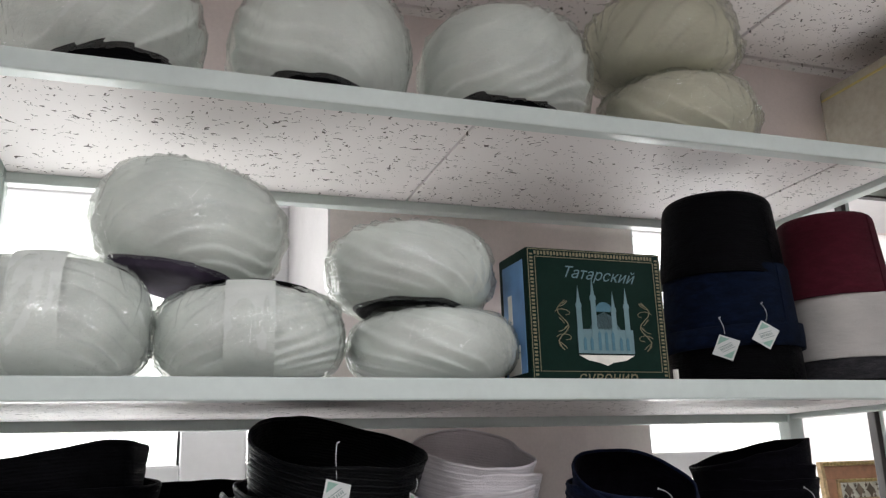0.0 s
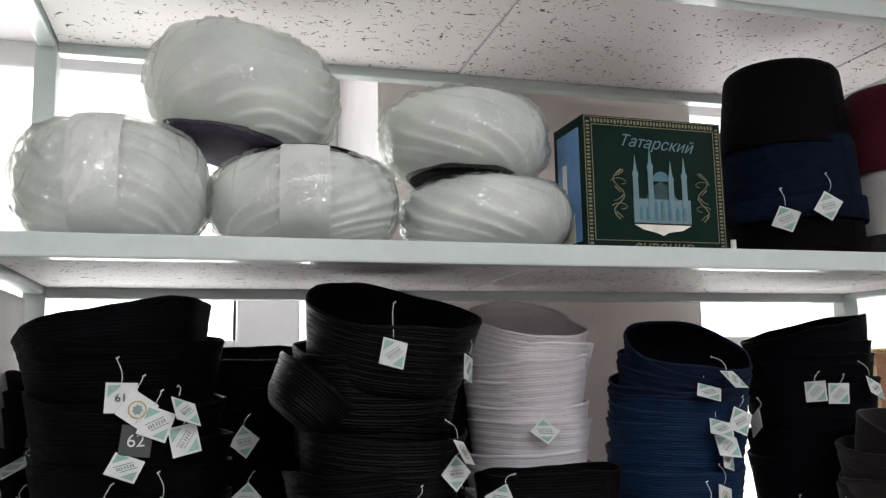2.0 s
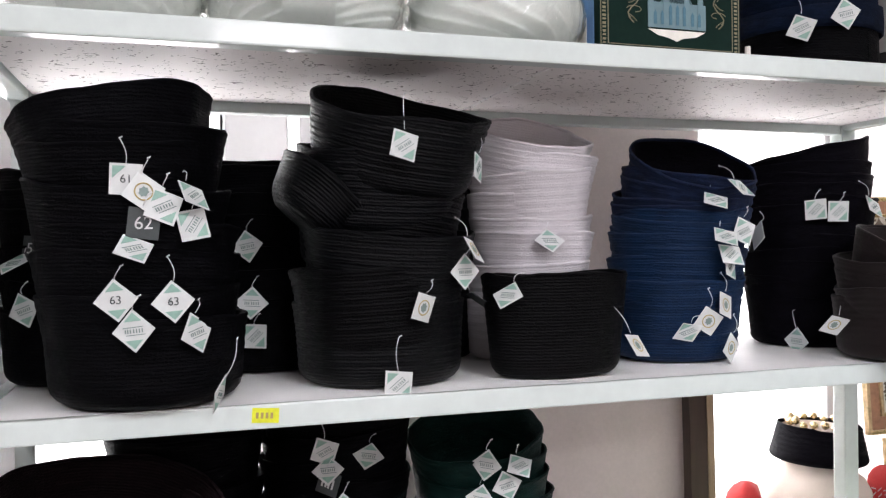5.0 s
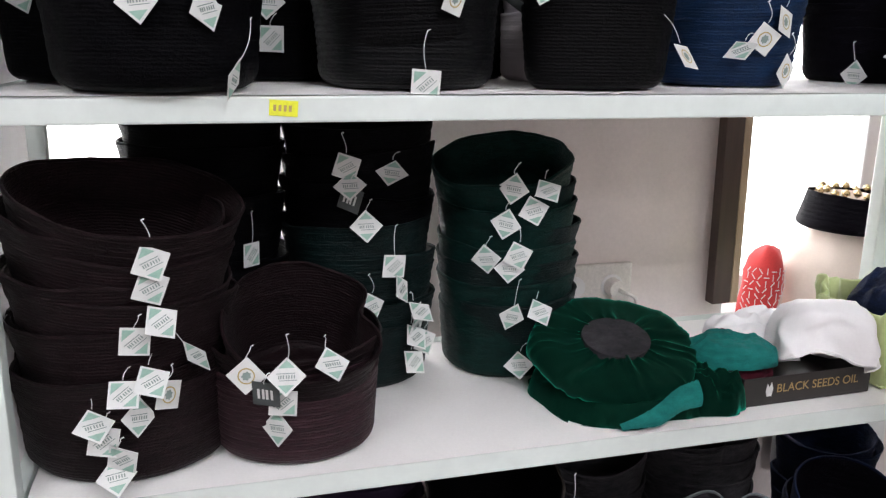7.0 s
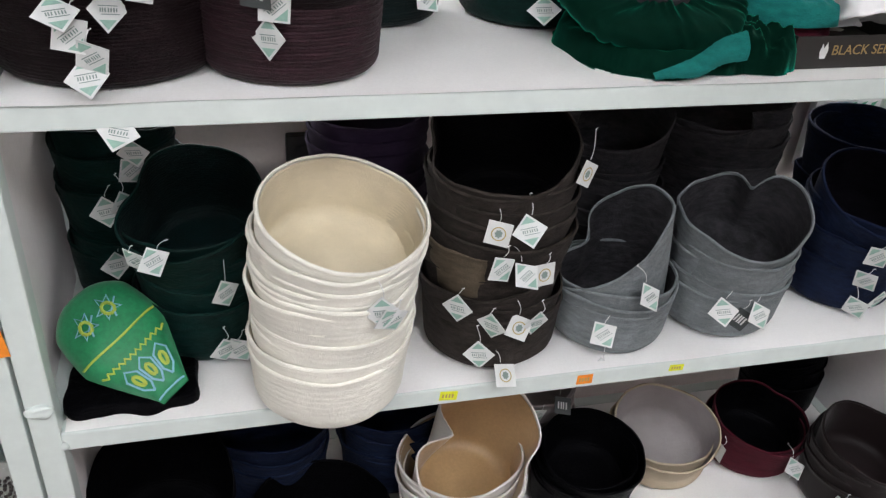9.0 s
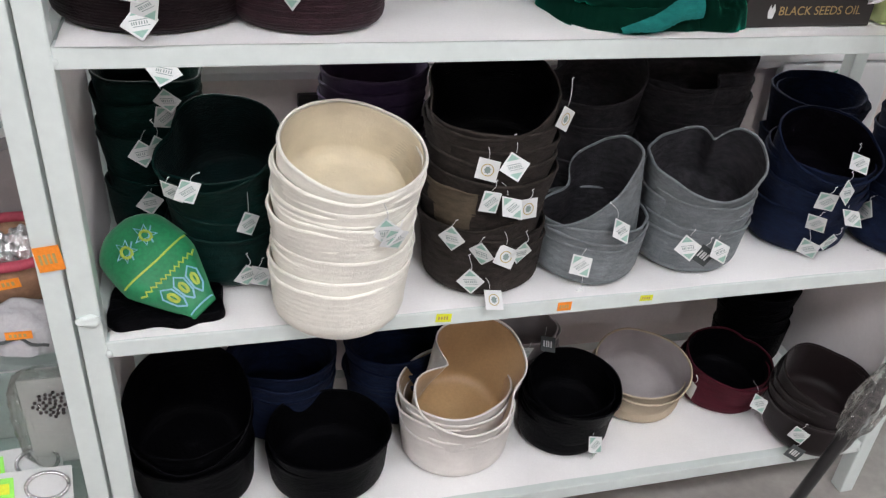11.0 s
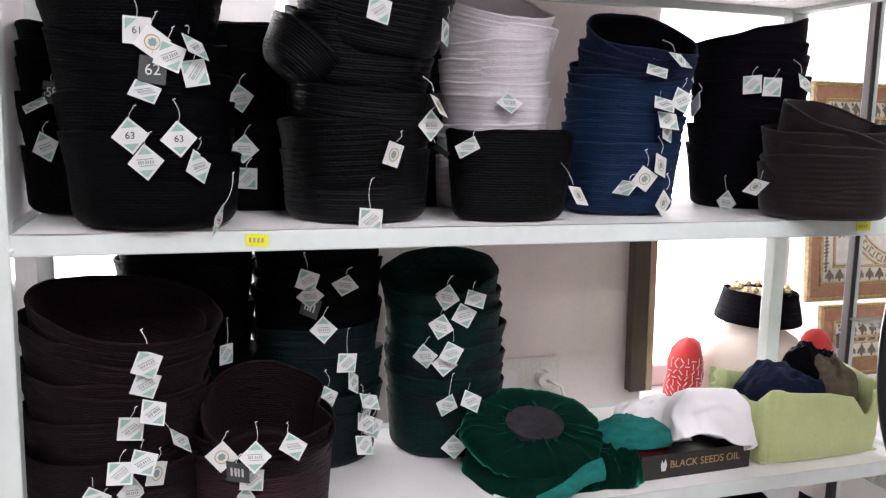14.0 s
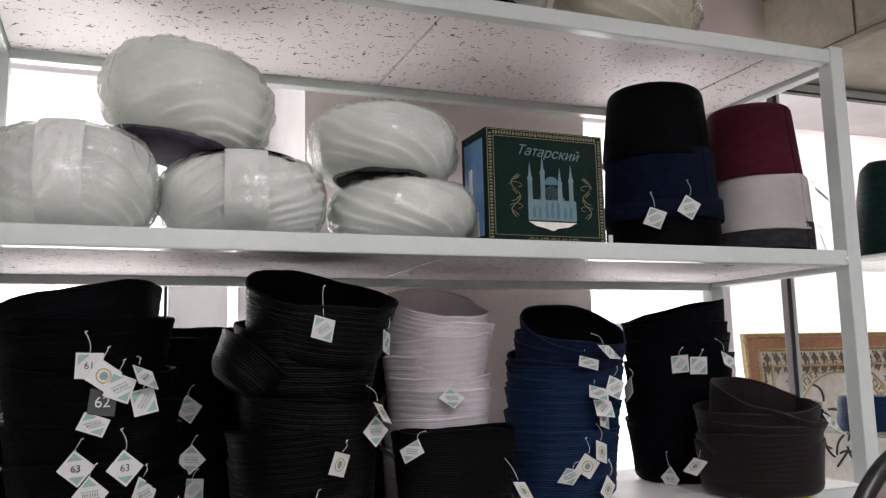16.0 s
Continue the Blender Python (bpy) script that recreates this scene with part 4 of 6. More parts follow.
# shelf of brown and green caps
stack("dark brown corduroy skullcap in a big stack", M_BROWN, 0.096, 0.115, Z3, 0.114, 0.098, 11, 1.25, h=0.10, tags=T_B1, seed=12, ribs=5, rib=0.0012, tilt=4, jitter=0.005, flare=0.18, wob=0.05, bow=10, bow_side=7, last=dict(tilt=(14, 9), ribs=9, rib=0.0014))
stack("wine-brown quilted skullcap in a low stack", [M_WINE, M_WINE, M_BROWN, M_BROWN], 0.282, 0.098, Z3, 0.097, 0.091, 4, 1.106, h=0.092, tags=T_B2, seed=13, ribs=11, rib=0.0015, tilt=3, flare=0.19, bow=10,
      last=dict(dents=((8, 0.30, 18),), slant=(0.18, 105), tilt=(22, 3), ribs=7, scale=0.93, h=0.098))
stack("black felt skullcap in a stack behind the brown ones", M_BLACK, 0.190, 0.272, Z3, 0.100, 0.082, 9, 1.315, seed=14, tags=T_B3, ribs=3, tilt=2)
stack("black-green velvet skullcap in a tall stack", [M_GREENBLACK] * 7 + [M_BLACK] * 4, 0.387, 0.270, Z3, 0.101, 0.083, 11, 1.30, h=0.085, tags=T_B4, seed=15, ribs=5, rib=0.0012, flare=0.12, tilt=2.5, jitter=0.0035)
stack("bottle-green velvet skullcap in a tall stack", [M_DKGREEN, M_GREENBLACK, M_DKGREEN, M_GREENBLACK, M_DKGREEN, M_GREENBLACK, M_DKGREEN], 0.600, 0.262, Z3, 0.097, 0.088, 9, 1.25, h=0.09, lean=(-0.015, 0), tags=T_B5, seed=16, ribs=4, rib=0.0010, flare=0.13, tilt=3.6, jitter=0.0035, wob=0.04, bow=6,
      last=dict(slant=(0.1, 60), tilt=(9, -6)))

# shelf of green, cream, brown, grey and blue caps
# inner materials darker than the shells paint in the shade of the hollows
stack("bottle-green felt skullcap in a back stack", M_DKGREEN, 0.064, 0.300, Z4, 0.080, 0.072, 8, 0.815, tags=T_C1, seed=17, tilt=3.2, jitter=0.0035, edge=0.02, wob=0.05)
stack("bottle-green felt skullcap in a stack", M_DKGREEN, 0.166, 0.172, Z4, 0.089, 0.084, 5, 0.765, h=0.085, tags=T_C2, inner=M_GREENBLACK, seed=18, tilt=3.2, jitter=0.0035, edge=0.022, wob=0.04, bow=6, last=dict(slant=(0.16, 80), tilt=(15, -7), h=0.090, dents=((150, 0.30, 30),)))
# M_CREAMIN paints the shaded inside of the same cream cloth
stack("cream cotton skullcap in a stack", M_CREAM, 0.308, 0.028, Z4, 0.095, 0.091, 14, 0.812, h=0.082, lean=(0.006, 0), tags=T_C3, inner=M_CREAMIN, seed=19, ribs=7, rib=0.0006, tilt=1.6, jitter=0.003, flare=0.10, edge=0.03, wall=0.0045, bow=12, bow_side=3,
      stitched=True, last=dict(tilt=(14, 5), ribs=14, rib=0.0005, scale=0.97, h=0.088, slant=(0.06, 150), shift=(0, 0, 0.006), flare=0.06))
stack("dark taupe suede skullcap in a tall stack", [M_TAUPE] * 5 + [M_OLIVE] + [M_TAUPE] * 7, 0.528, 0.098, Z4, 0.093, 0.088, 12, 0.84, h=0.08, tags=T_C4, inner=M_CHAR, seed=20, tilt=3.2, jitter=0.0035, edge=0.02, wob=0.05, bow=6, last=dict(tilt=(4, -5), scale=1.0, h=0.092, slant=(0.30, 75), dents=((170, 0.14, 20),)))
stack("dark purple velvet skullcap in a back stack", M_PURPLE, 0.395, 0.275, Z4, 0.082, 0.078, 10, 0.82, seed=21, ribs=3, tilt=2)
stack("grey suede skullcap folded open on a low stack", M_GREY, 0.702, 0.092, Z4, 0.085, 0.083, 4, 0.660, h=0.07, tags=T_C5, seed=22, tilt=3.2, jitter=0.0035, edge=0.024, inner=M_DKGREY, wob=0.05,
      last=dict(h=0.105, dents=((118, 0.56, 28), (-62, 0.10, 35)), slant=(0.40, 5), tilt=(-2, -9), shift=(0.006, 0.004, 0.004), scale=1.0))
stack("dark grey suede skullcap in a back stack", M_DKGREY, 0.762, 0.280, Z4, 0.084, 0.078, 8, 0.79, seed=23, tilt=3.2, jitter=0.0035, last=dict(dents=((150, 0.4, 18),), slant=(0.35, 60), h=0.1))
stack("grey suede skullcap in a stack, the top one folded", M_GREY, 0.878, 0.100, Z4, 0.088, 0.086, 7, 0.715, h=0.07, tags=T_C6, seed=24, tilt=3.2, jitter=0.0035, edge=0.024, inner=M_DKGREY, wob=0.06, bow=10,
      last=dict(h=0.088, dents=((52, 0.50, 12),), slant=(0.10, 20), saddle=(0.12, 10), tilt=(13, -3), scale=0.98, shift=(0, 0, 0.006)))
stack("dark grey suede skullcap in a back stack", M_DKGREY, 0.950, 0.278, Z4, 0.098, 0.078, 8, 0.80, seed=25, tilt=3.2, jitter=0.0035, last=dict(dents=((-70, 0.5, 15), (80, 0.2, 18)), slant=(0.3, 40), h=0.1))
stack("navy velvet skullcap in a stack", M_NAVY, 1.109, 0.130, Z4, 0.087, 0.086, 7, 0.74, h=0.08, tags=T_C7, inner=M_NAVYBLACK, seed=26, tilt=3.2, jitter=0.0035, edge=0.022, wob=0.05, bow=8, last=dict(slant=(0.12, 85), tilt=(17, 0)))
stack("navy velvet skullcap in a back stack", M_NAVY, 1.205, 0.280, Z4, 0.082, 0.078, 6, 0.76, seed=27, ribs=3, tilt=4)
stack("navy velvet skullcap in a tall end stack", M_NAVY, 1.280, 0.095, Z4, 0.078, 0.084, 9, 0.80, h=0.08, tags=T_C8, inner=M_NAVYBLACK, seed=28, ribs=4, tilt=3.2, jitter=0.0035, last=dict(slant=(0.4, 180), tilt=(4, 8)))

# lowest shelf
stack("black felt skullcap in a low stack", M_BLACK, 0.080, 0.130, Z5, 0.100, 0.095, 3, 0.33, h=0.10, seed=29, tilt=3.2, edge=0.025, last=dict(slant=(0.5, 90), tilt=(8, 0)))
stack("navy felt skullcap in a low stack", M_NAVY, 0.235, 0.265, Z5, 0.096, 0.085, 4, 0.30, seed=30, tilt=3, edge=0.025)
stack("navy felt skullcap in a low stack", M_NAVY, 0.450, 0.270, Z5, 0.096, 0.082, 4, 0.295, seed=31, tilt=3, edge=0.025)
stack("black felt skullcap in a low stack", M_BLACK, 0.300, 0.110, Z5, 0.105, 0.090, 2, 0.25, seed=32, tilt=3, edge=0.025)
stack("white suede skullcap with tan lining in a stack, folded", M_WHITESUEDE, 0.532, 0.135, Z5, 0.100, 0.095, 7, 0.31, h=0.085, seed=33, inner=M_TAN, tilt=3.2, jitter=0.0035, edge=0.024,
      last=dict(h=0.115, dents=((150, 0.55, 18), (-30, 0.2, 20)), slant=(0.40, 60), tilt=(14, 6)))
stack("beige suede skullcap in a back stack", M_LINING, 0.700, 0.290, Z5, 0.082, 0.072, 4, 0.29, seed=34, tags=T_D4b, tilt=3.2, last=dict(dents=((0, 0.2, 25),)))
stack("black felt skullcap in a low stack", M_BLACK, 0.744, 0.135, Z5, 0.088, 0.086, 5, 0.27, h=0.08, seed=35, tags=T_D5, tilt=3.2, edge=0.024, last=dict(tilt=(8, 2)))
stack("beige cotton skullcap with grey lining", [M_BEIGE, M_BEIGE], 0.924, 0.200, Z5, 0.094, 0.092, 2, 0.245, h=0.075, seed=36, tags=T_D6, inner=M_LINING, tilt=3.2, edge=0.02, last=dict(tilt=(16, -4), dents=((60, 0.08, 30),)))
# black inner colour puts shade into the hollow of the maroon caps
stack("maroon felt skullcap with a dark inside", M_MAROON, 1.108, 0.190, Z5, 0.089, 0.087, 2, 0.235, h=0.075, seed=37, tags=T_D7, inner=M_BLACK, tilt=3.2, edge=0.02, last=dict(tilt=(8, 3), dents=((40, 0.12, 22),)))
stack("black felt skullcap in a back stack", M_BLACK, 1.234, 0.300, Z5, 0.084, 0.060, 4, 0.32, seed=38, tilt=3)
stack("brown-black felt skullcap in a low stack", M_LEATHER, 1.230, 0.056, Z5, 0.092, 0.092, 4, 0.275, h=0.08, seed=39, tags=T_D9, tilt=3.2, jitter=0.0035, edge=0.024, last=dict(tilt=(8, 6)))


# ---------- turbans ----------
def turban_bm(R, H, seed, pleats=9, twist=1.0, amp=0.013, top=0.35):
    """A wound cloth ring: bulging drum with slanting pleats."""
    seg, nz = 150, 64
    rows = []
    for j in range(nz + 1):
        v = j / nz
        ang = -math.pi / 2 + v * math.pi
        rr = abs(math.cos(ang)) ** 0.55
        z = H * 0.5 * (1 + math.copysign(abs(math.sin(ang)) ** 0.8, math.sin(ang)))
        rr = 0.05 + 0.95 * rr if v < 0.97 else rr
        row = []
        for i in range(seg):
            th = i * math.tau / seg
            c, si = math.cos(th), math.sin(th)
            way = 1 if seed % 2 else -1
            ph = pleats * 1.25 * v + way * 13 * th / math.tau + 0.9 * twist * noise.noise(Vector((c * 0.9, si * 0.9, seed + v * 1.2)))
            deep = min(1.0, max(0.35, 0.65 + 0.7 * noise.noise(Vector((c * 1.3, si * 1.3, v * 1.5 + seed * 4)))))
            saw = ph % 1.0
            d = amp * deep * (saw ** 1.3 * (1 if saw < 0.9 else (1 - saw) * 10) - 0.4) * min(1, rr * 1.5) * min(1, max(0, v - 0.12) * 4)
            d += 0.005 * noise.noise(Vector((c * 2.2, si * 2.2, v * 3 + seed * 2)))
            r = R * rr + d
            row.append((r * math.cos(th), r * math.sin(th), z))
        rows.append(row)
    bm = grid_bm(rows[1:-1])
    bm.verts.ensure_lookup_table()
    bm.faces.new([bm.verts[k] for k in reversed(range(seg))])
    last = len(bm.verts) - seg
    bm.faces.new([bm.verts[last + k] for k in range(seg)])
    return bm


def film_bm(R, H, seed, puff=0.006, peak=0.0, peak_at=0.0):
    """Loose clear film round a drum of radius R and height H."""
    seg, nz = 170, 64
    rows = []
    for j in range(nz + 1):
        v = j / nz
        ang = -math.pi / 2 + v * math.pi
        rr = max(0.02, abs(math.cos(ang)) ** 0.55)
        z = H * 0.5 * (1 + math.copysign(abs(math.sin(ang)) ** 0.8, math.sin(ang)))
        row = []
        for i in range(seg):
            th = i * math.tau / seg
            p = Vector((math.cos(th), math.sin(th), v * 1.2))
            bend = noise.noise_vector(p * 1.7 + Vector((seed, 3, 0))) * 0.5
            cr = 1 - abs(noise.noise((p + bend) * 3.6 + Vector((seed, 0, 0))))
            cr2 = 1 - abs(noise.noise((p + bend) * 8.5 + Vector((0, seed, 0))))
            r = R * rr + 0.003 + puff * (0.8 * cr ** 7 + 0.25 * cr2 ** 7)
            if peak:
                dd = (th - radians(peak_at) + math.pi) % math.tau - math.pi
                r += peak * math.exp(-(dd / 0.22) ** 2) * math.exp(-((v - 0.62) / 0.18) ** 2)
            row.append((r * math.cos(th), r * math.sin(th), z + (0.003 * cr ** 5 if v > 0.6 else 0)))
        rows.append(row)
    return grid_bm(rows[1:-1])


def band_bm(R, H, width, seed):
    """A flat cloth strap over the front of a drum, from its foot up over the rim."""
    rows = []
    for j in range(15):
        v = j / 14 * 0.86
        ang = -math.pi / 2 + v * math.pi
        rr = R * abs(math.cos(ang)) ** 0.55 + 0.0055
        z = H * 0.5 * (1 + math.copysign(abs(math.sin(ang)) ** 0.8, math.sin(ang))) + (0.006 if v > 0.6 else 0)
        row = []
        for i in range(9):
            x = (i / 8 - 0.5) * width
            row.append((x, -math.sqrt(max(0.0001, rr * rr - x * x)) + 0.001 * noise.noise(Vector((x * 60, z * 40, seed))), z))
        rows.append(row)
    return grid_bm(rows, False)


def turban(x, y, z, R, H, seed, label, tip=(0, 0, 0), material=None, band=None, crown="", drop=0.002, film=True, puff=0.007, pleats=9, twist=1.0, peak=0, peak_at=0):
    """crown: 'under' shows the dark cap hollow below, 'over' its dark crown on top."""
    t = thing("wrapped_turban", pose(x, y, z, *tip), label, "turban", "turbans in clear film")
    part("wound_cloth", turban_bm(R, H, seed, pleats, twist), material or M_TURBAN, t, "", None, True)
    if crown:
        zc = H - 0.031 if crown == "over" else drop
        k = 0.66 if crown == "over" else 0.80
        sh = merge(*cap_shell(R * k, R * k, 0.03, seed, edge=0.012))
        part("inner_cap", sh, M_LAVLINE if crown == "lined" else M_BLACK, t, "dark inner cap", pose(0, 0, zc), True)
    if band:
        part("cloth_strap", band_bm(R, H, band, seed), material or M_TURBAN, t, "folded white cloth strap", pose(0, 0, 0, 0, 0, -6), True)
    if film:
        fl = part("clear_film", film_bm(R + 0.001, H + 0.003, seed, puff, peak, peak_at), M_FILM, t, "crumpled clear plastic film", pose(0, 0, -0.002), True)
        fl.visible_shadow = False
    return t


turban(0.107, 0.135, Z1, 0.106, 0.142, 1, "white wound turban in crumpled clear film with a cloth strap", band=0.055, puff=0.009)
turban(0.332, 0.130, Z1, 0.112, 0.115, 2, "white turban in clear film, strapped over a dark crown", band=0.056, crown="over", twist=1.6)
turban(0.568, 0.125, Z1, 0.108, 0.094, 3, "low white wound turban in clear film", pleats=6, twist=0.5, puff=0.004)
turban(0.240, 0.150, 1.870, 0.115, 0.145, 4, "large white turban in clear film tipped over two others", tip=(-2, 12, 0), crown="lined", drop=-0.003, pleats=7, twist=1.8)
turban(0.540, 0.135, 1.838, 0.108, 0.112, 5, "white turban in clear film lying on a lower one", tip=(-3, 3, 0), crown="under", drop=-0.001, pleats=7, twist=1.2)
Z0 = LEVELS[0] + 0.001
turban(0.148, 0.135, Z0 + 0.012, 0.121, 0.180, 6, "white turban in clear film with its dark underside showing", tip=(-7, -8, 0), crown="under", drop=-0.008, pleats=5, twist=1.2)
turban(0.412, 0.135, Z0 + 0.012, 0.121, 0.180, 7, "white turban in clear film on the top shelf", tip=(-4, 4, 0), crown="under", drop=-0.008, pleats=8, twist=2.0)
turban(0.692, 0.140, Z0 + 0.012, 0.126, 0.180, 8, "white turban in clear film with pleated sides", tip=(-4, 5, 0), crown="under", drop=-0.008, pleats=8, twist=2.0)
turban(1.000, 0.150, Z0, 0.120, 0.130, 9, "ivory wound turban under another in one clear bag", material=M_IVORY, pleats=5, puff=0.010, peak=0.03, peak_at=-10)
turban(0.985, 0.150, Z0 + 0.127, 0.118, 0.145, 10, "ivory wound turban lying on another in a clear bag", material=M_IVORY, pleats=5, puff=0.012, peak=0.04, peak_at=-5)


# ---------- fezzes ----------
def fez(x, y, z, r0, r1, h, material, label, seed, tags=(), soft=0.010, tip=(0, 0, 0), fold=0.0):
    """An upright stiff hat: wall tapering to a flat top, its rim below; fold: height of a turned-up brim."""
    prof = [(r0 * 0.94, 0.004), (r0 * 0.995, 0.0), (r0, 0.002)]
    for k in range(1, 9):
        prof.append((r0 + (r1 - r0) * k / 9, h * k / 9 * (1 - soft / h)))
    for k in range(0, 5):
        q = k / 4 * math.pi / 2
        prof.append((r1 - soft + soft * math.cos(q), h - soft + soft * math.sin(q)))
    prof += [(r1 * 0.6, h - 0.001), (0.004, h - 0.002)]
    rows = [[(r * (1 + 0.012 * noise.noise(Vector((math.cos(k * math.tau / 56), math.sin(k * math.tau / 56), seed)))) * math.cos(k * math.tau / 56), r * 0.97 * math.sin(k * math.tau / 56), zz) for k in range(56)] for r, zz in prof]
    f = thing("fez_hat", pose(x, y, z, *tip), label, "hat", "stacked fez hats")
    part("crown", grid_bm(rows), material, f, "", None, True)
    if fold:
        rr = [(r0 + 0.001, 0.0), (r0 + 0.004, 0.001), (r0 + 0.0045, fold * 0.5), (r0 + 0.0035, fold), (r0 + 0.0005, fold + 0.001)]
        part("brim", grid_bm([[(r * math.cos(k * math.tau / 56), r * 0.97 * math.sin(k * math.tau / 56), zz + 0.006 * math.sin(k * math.tau / 56 + 1) * (zz > 0.01)) for k in range(56)] for r, zz in rr]), material, f, "turned-up brim", None, True)
    part("seam", tube_bm([((r0 + (r1 - r0) * k / 6) * 0.26, -(r0 + (r1 - r0) * k / 6) * 0.97 * 0.966 - 0.0006, h * 0.94 * k / 6) for k in range(7)], 0.0007, 5), material, f)
    for bearing, hz, style, length, tl in tags:
        q = radians(bearing)
        price_tag(f, pose(math.cos(q) * (r0 + 0.007), math.sin(q) * (r0 + 0.007), hz - z, -6, 0, bearing + 90), style, length, tl)


fez(1.031, 0.112, Z1, 0.097, 0.095, 0.075, M_BLACK, "black felt hat at the foot of a stack", 1)
fez(1.031, 0.112, Z1 + 0.046, 0.098, 0.092, 0.125, M_DEEPNAVY, "navy felt hat with a turned-up blue brim", 2, T_E1, fold=0.034)
fez(1.026, 0.112, Z1 + 0.150, 0.093, 0.082, 0.128, M_BLACK, "tall black felt fez on top of a stack", 3, soft=0.016, tip=(0, 1.5, 0))
fez(1.226, 0.092, Z1, 0.088, 0.087, 0.055, M_DKGREY, "grey felt hat at the foot of a stack", 4)
fez(1.224, 0.092, Z1 + 0.032, 0.088, 0.084, 0.100, M_WHITEFELT, "white felt hat in the middle of a stack", 5, T_E2)
fez(1.216, 0.092, Z1 + 0.126, 0.083, 0.073, 0.130, M_MAROON, "maroon felt fez on top of a stack", 6, soft=0.012, tip=(0, -1, 0))


# ---------- printed souvenir box ----------
def souvenir_box():
    w, d, h = 0.205, 0.09, 0.176
    b = thing("souvenir_box", pose(0.676, 0.050, Z1 - 0.001, 0, 0, 1.0), "dark green printed souvenir box with a mosque picture", "box")
    part("carton", box_bm(0, w, 0, d, 0, h, 0.002), M_BOXGREEN, b)
    part("side_print", box_bm(-0.0006, 0.0, 0.012, d - 0.012, 0.012, h - 0.014), M_BOXBLUE, b, "blue sky picture on the side")
    part("side_tower", merge(box_bm(-0.0012, -0.0006, 0.05, 0.062, 0.012, 0.12), box_bm(-0.0012, -0.0006, 0.03, 0.07, 0.012, 0.05)), M_PARCH, b, "pale printed tower")

    def border(o, t):
        return merge(box_bm(o, w - o, -0.0008, 0, h - o - t, h - o), box_bm(o, w - o, -0.0008, 0, o, o + t), box_bm(o, o + t, -0.0008, 0, o + t, h - o - t), box_bm(w - o - t, w - o, -0.0008, 0, o + t, h - o - t))

    part("border_line", border(0.002, 0.0008), M_GILT, b)
    part("border_line", border(0.012, 0.0008), M_GILT, b)
    leaves = []
    for k in range(34):
        for x, z in ((0.007, 0.008 + k * 0.0048), (w - 0.007, 0.008 + k * 0.0048)):
            leaves.append(box_bm(x - 0.0022, x + 0.0022, -0.0006, 0, z - 0.0015 + 0.0006 * (k % 2), z + 0.0013))
    for k in range(38):
        leaves.append(box_bm(0.013 + k * 0.0048 - 0.0015, 0.013 + k * 0.0048 + 0.0013, -0.0006, 0, h - 0.0092 - 0.0008 * (k % 2), h - 0.0048))
    part("border_ornament", merge(*leaves), M_GILT, b, "fine gilt ornament")
    lettering("title", "Татарский", 0.0215, M_MOSQUE, b, pose(0.104, -0.0012, 0.141) @ UP @ pose(0, 0, 0, 0, 0, -3), "pale script title", "CENTER", 0.4)
    lettering("subtitle", "сувенир", 0.022, M_GILT, b, pose(0.108, -0.0012, 0.004) @ UP, "pale script subtitle", "CENTER", 0.25)
    # mosque: hall, portal, dome and four minarets
    cx = 0.108
    body = [box_bm(cx - 0.040, cx + 0.044, -0.0012, 0, 0.036, 0.068), plate_bm([(cx - 0.022, 0.068), (cx + 0.026, 0.068), (cx + 0.014, 0.086), (cx + 0.002, 0.092), (cx - 0.010, 0.086)], 0.0008)]
    part("mosque_hall", merge(*body), M_MOSQUE, b, "pale blue printed hall")
    dome = [(cx + 0.002 + 0.013 * math.cos(q) * (1 if abs(q - math.pi / 2) > 0.2 else 0.6), 0.092 + 0.013 * math.sin(q)) for q in [k / 12 * math.pi for k in range(13)]]
    dm = plate_bm(dome, 0.0006)
    part("mosque_dome", dm, M_MOSQUEDK, b, "deep teal dome", pose(0, -0.0010, 0))
    for x, top in ((cx - 0.036, 0.118), (cx - 0.014, 0.130), (cx + 0.016, 0.112), (cx + 0.036, 0.118)):
        part("minaret", plate_bm([(x - 0.0042, 0.036), (x + 0.0042, 0.036), (x + 0.0036, top * 0.82), (x + 0.0046, top * 0.83), (x + 0.0040, top * 0.87), (x + 0.0026, top * 0.88), (x, top + 0.008), (x - 0.0026, top * 0.88), (x - 0.0040, top * 0.87), (x - 0.0046, top * 0.83), (x - 0.0036, top * 0.82)], 0.0007), M_MOSQUE, b, "", pose(0, -0.0016, 0))
    for x in (-0.030, -0.020, -0.008, 0.002, 0.012, 0.024, 0.034):
        hh = 0.022 if abs(x - 0.002) < 0.02 else 0.014
        part("arch_window", plate_bm([(cx + x - 0.0022, 0.040), (cx + x + 0.0022, 0.040), (cx + x + 0.0022, 0.040 + hh), (cx + x, 0.044 + hh), (cx + x - 0.0022, 0.040 + hh)], 0.0004), M_MOSQUEDK, b, "", pose(0, -0.0020, 0))
    orn = [plate_bm([(cx - 0.040, 0.034), (cx + 0.044, 0.034), (cx + 0.030, 0.027), (cx + 0.010, 0.024), (cx + 0.002, 0.020), (cx - 0.010, 0.024), (cx - 0.026, 0.027)], 0.0006)]
    part("scroll_base", merge(*orn), M_PARCH, b, "pale scroll ornament", pose(0, -0.0008, 0))
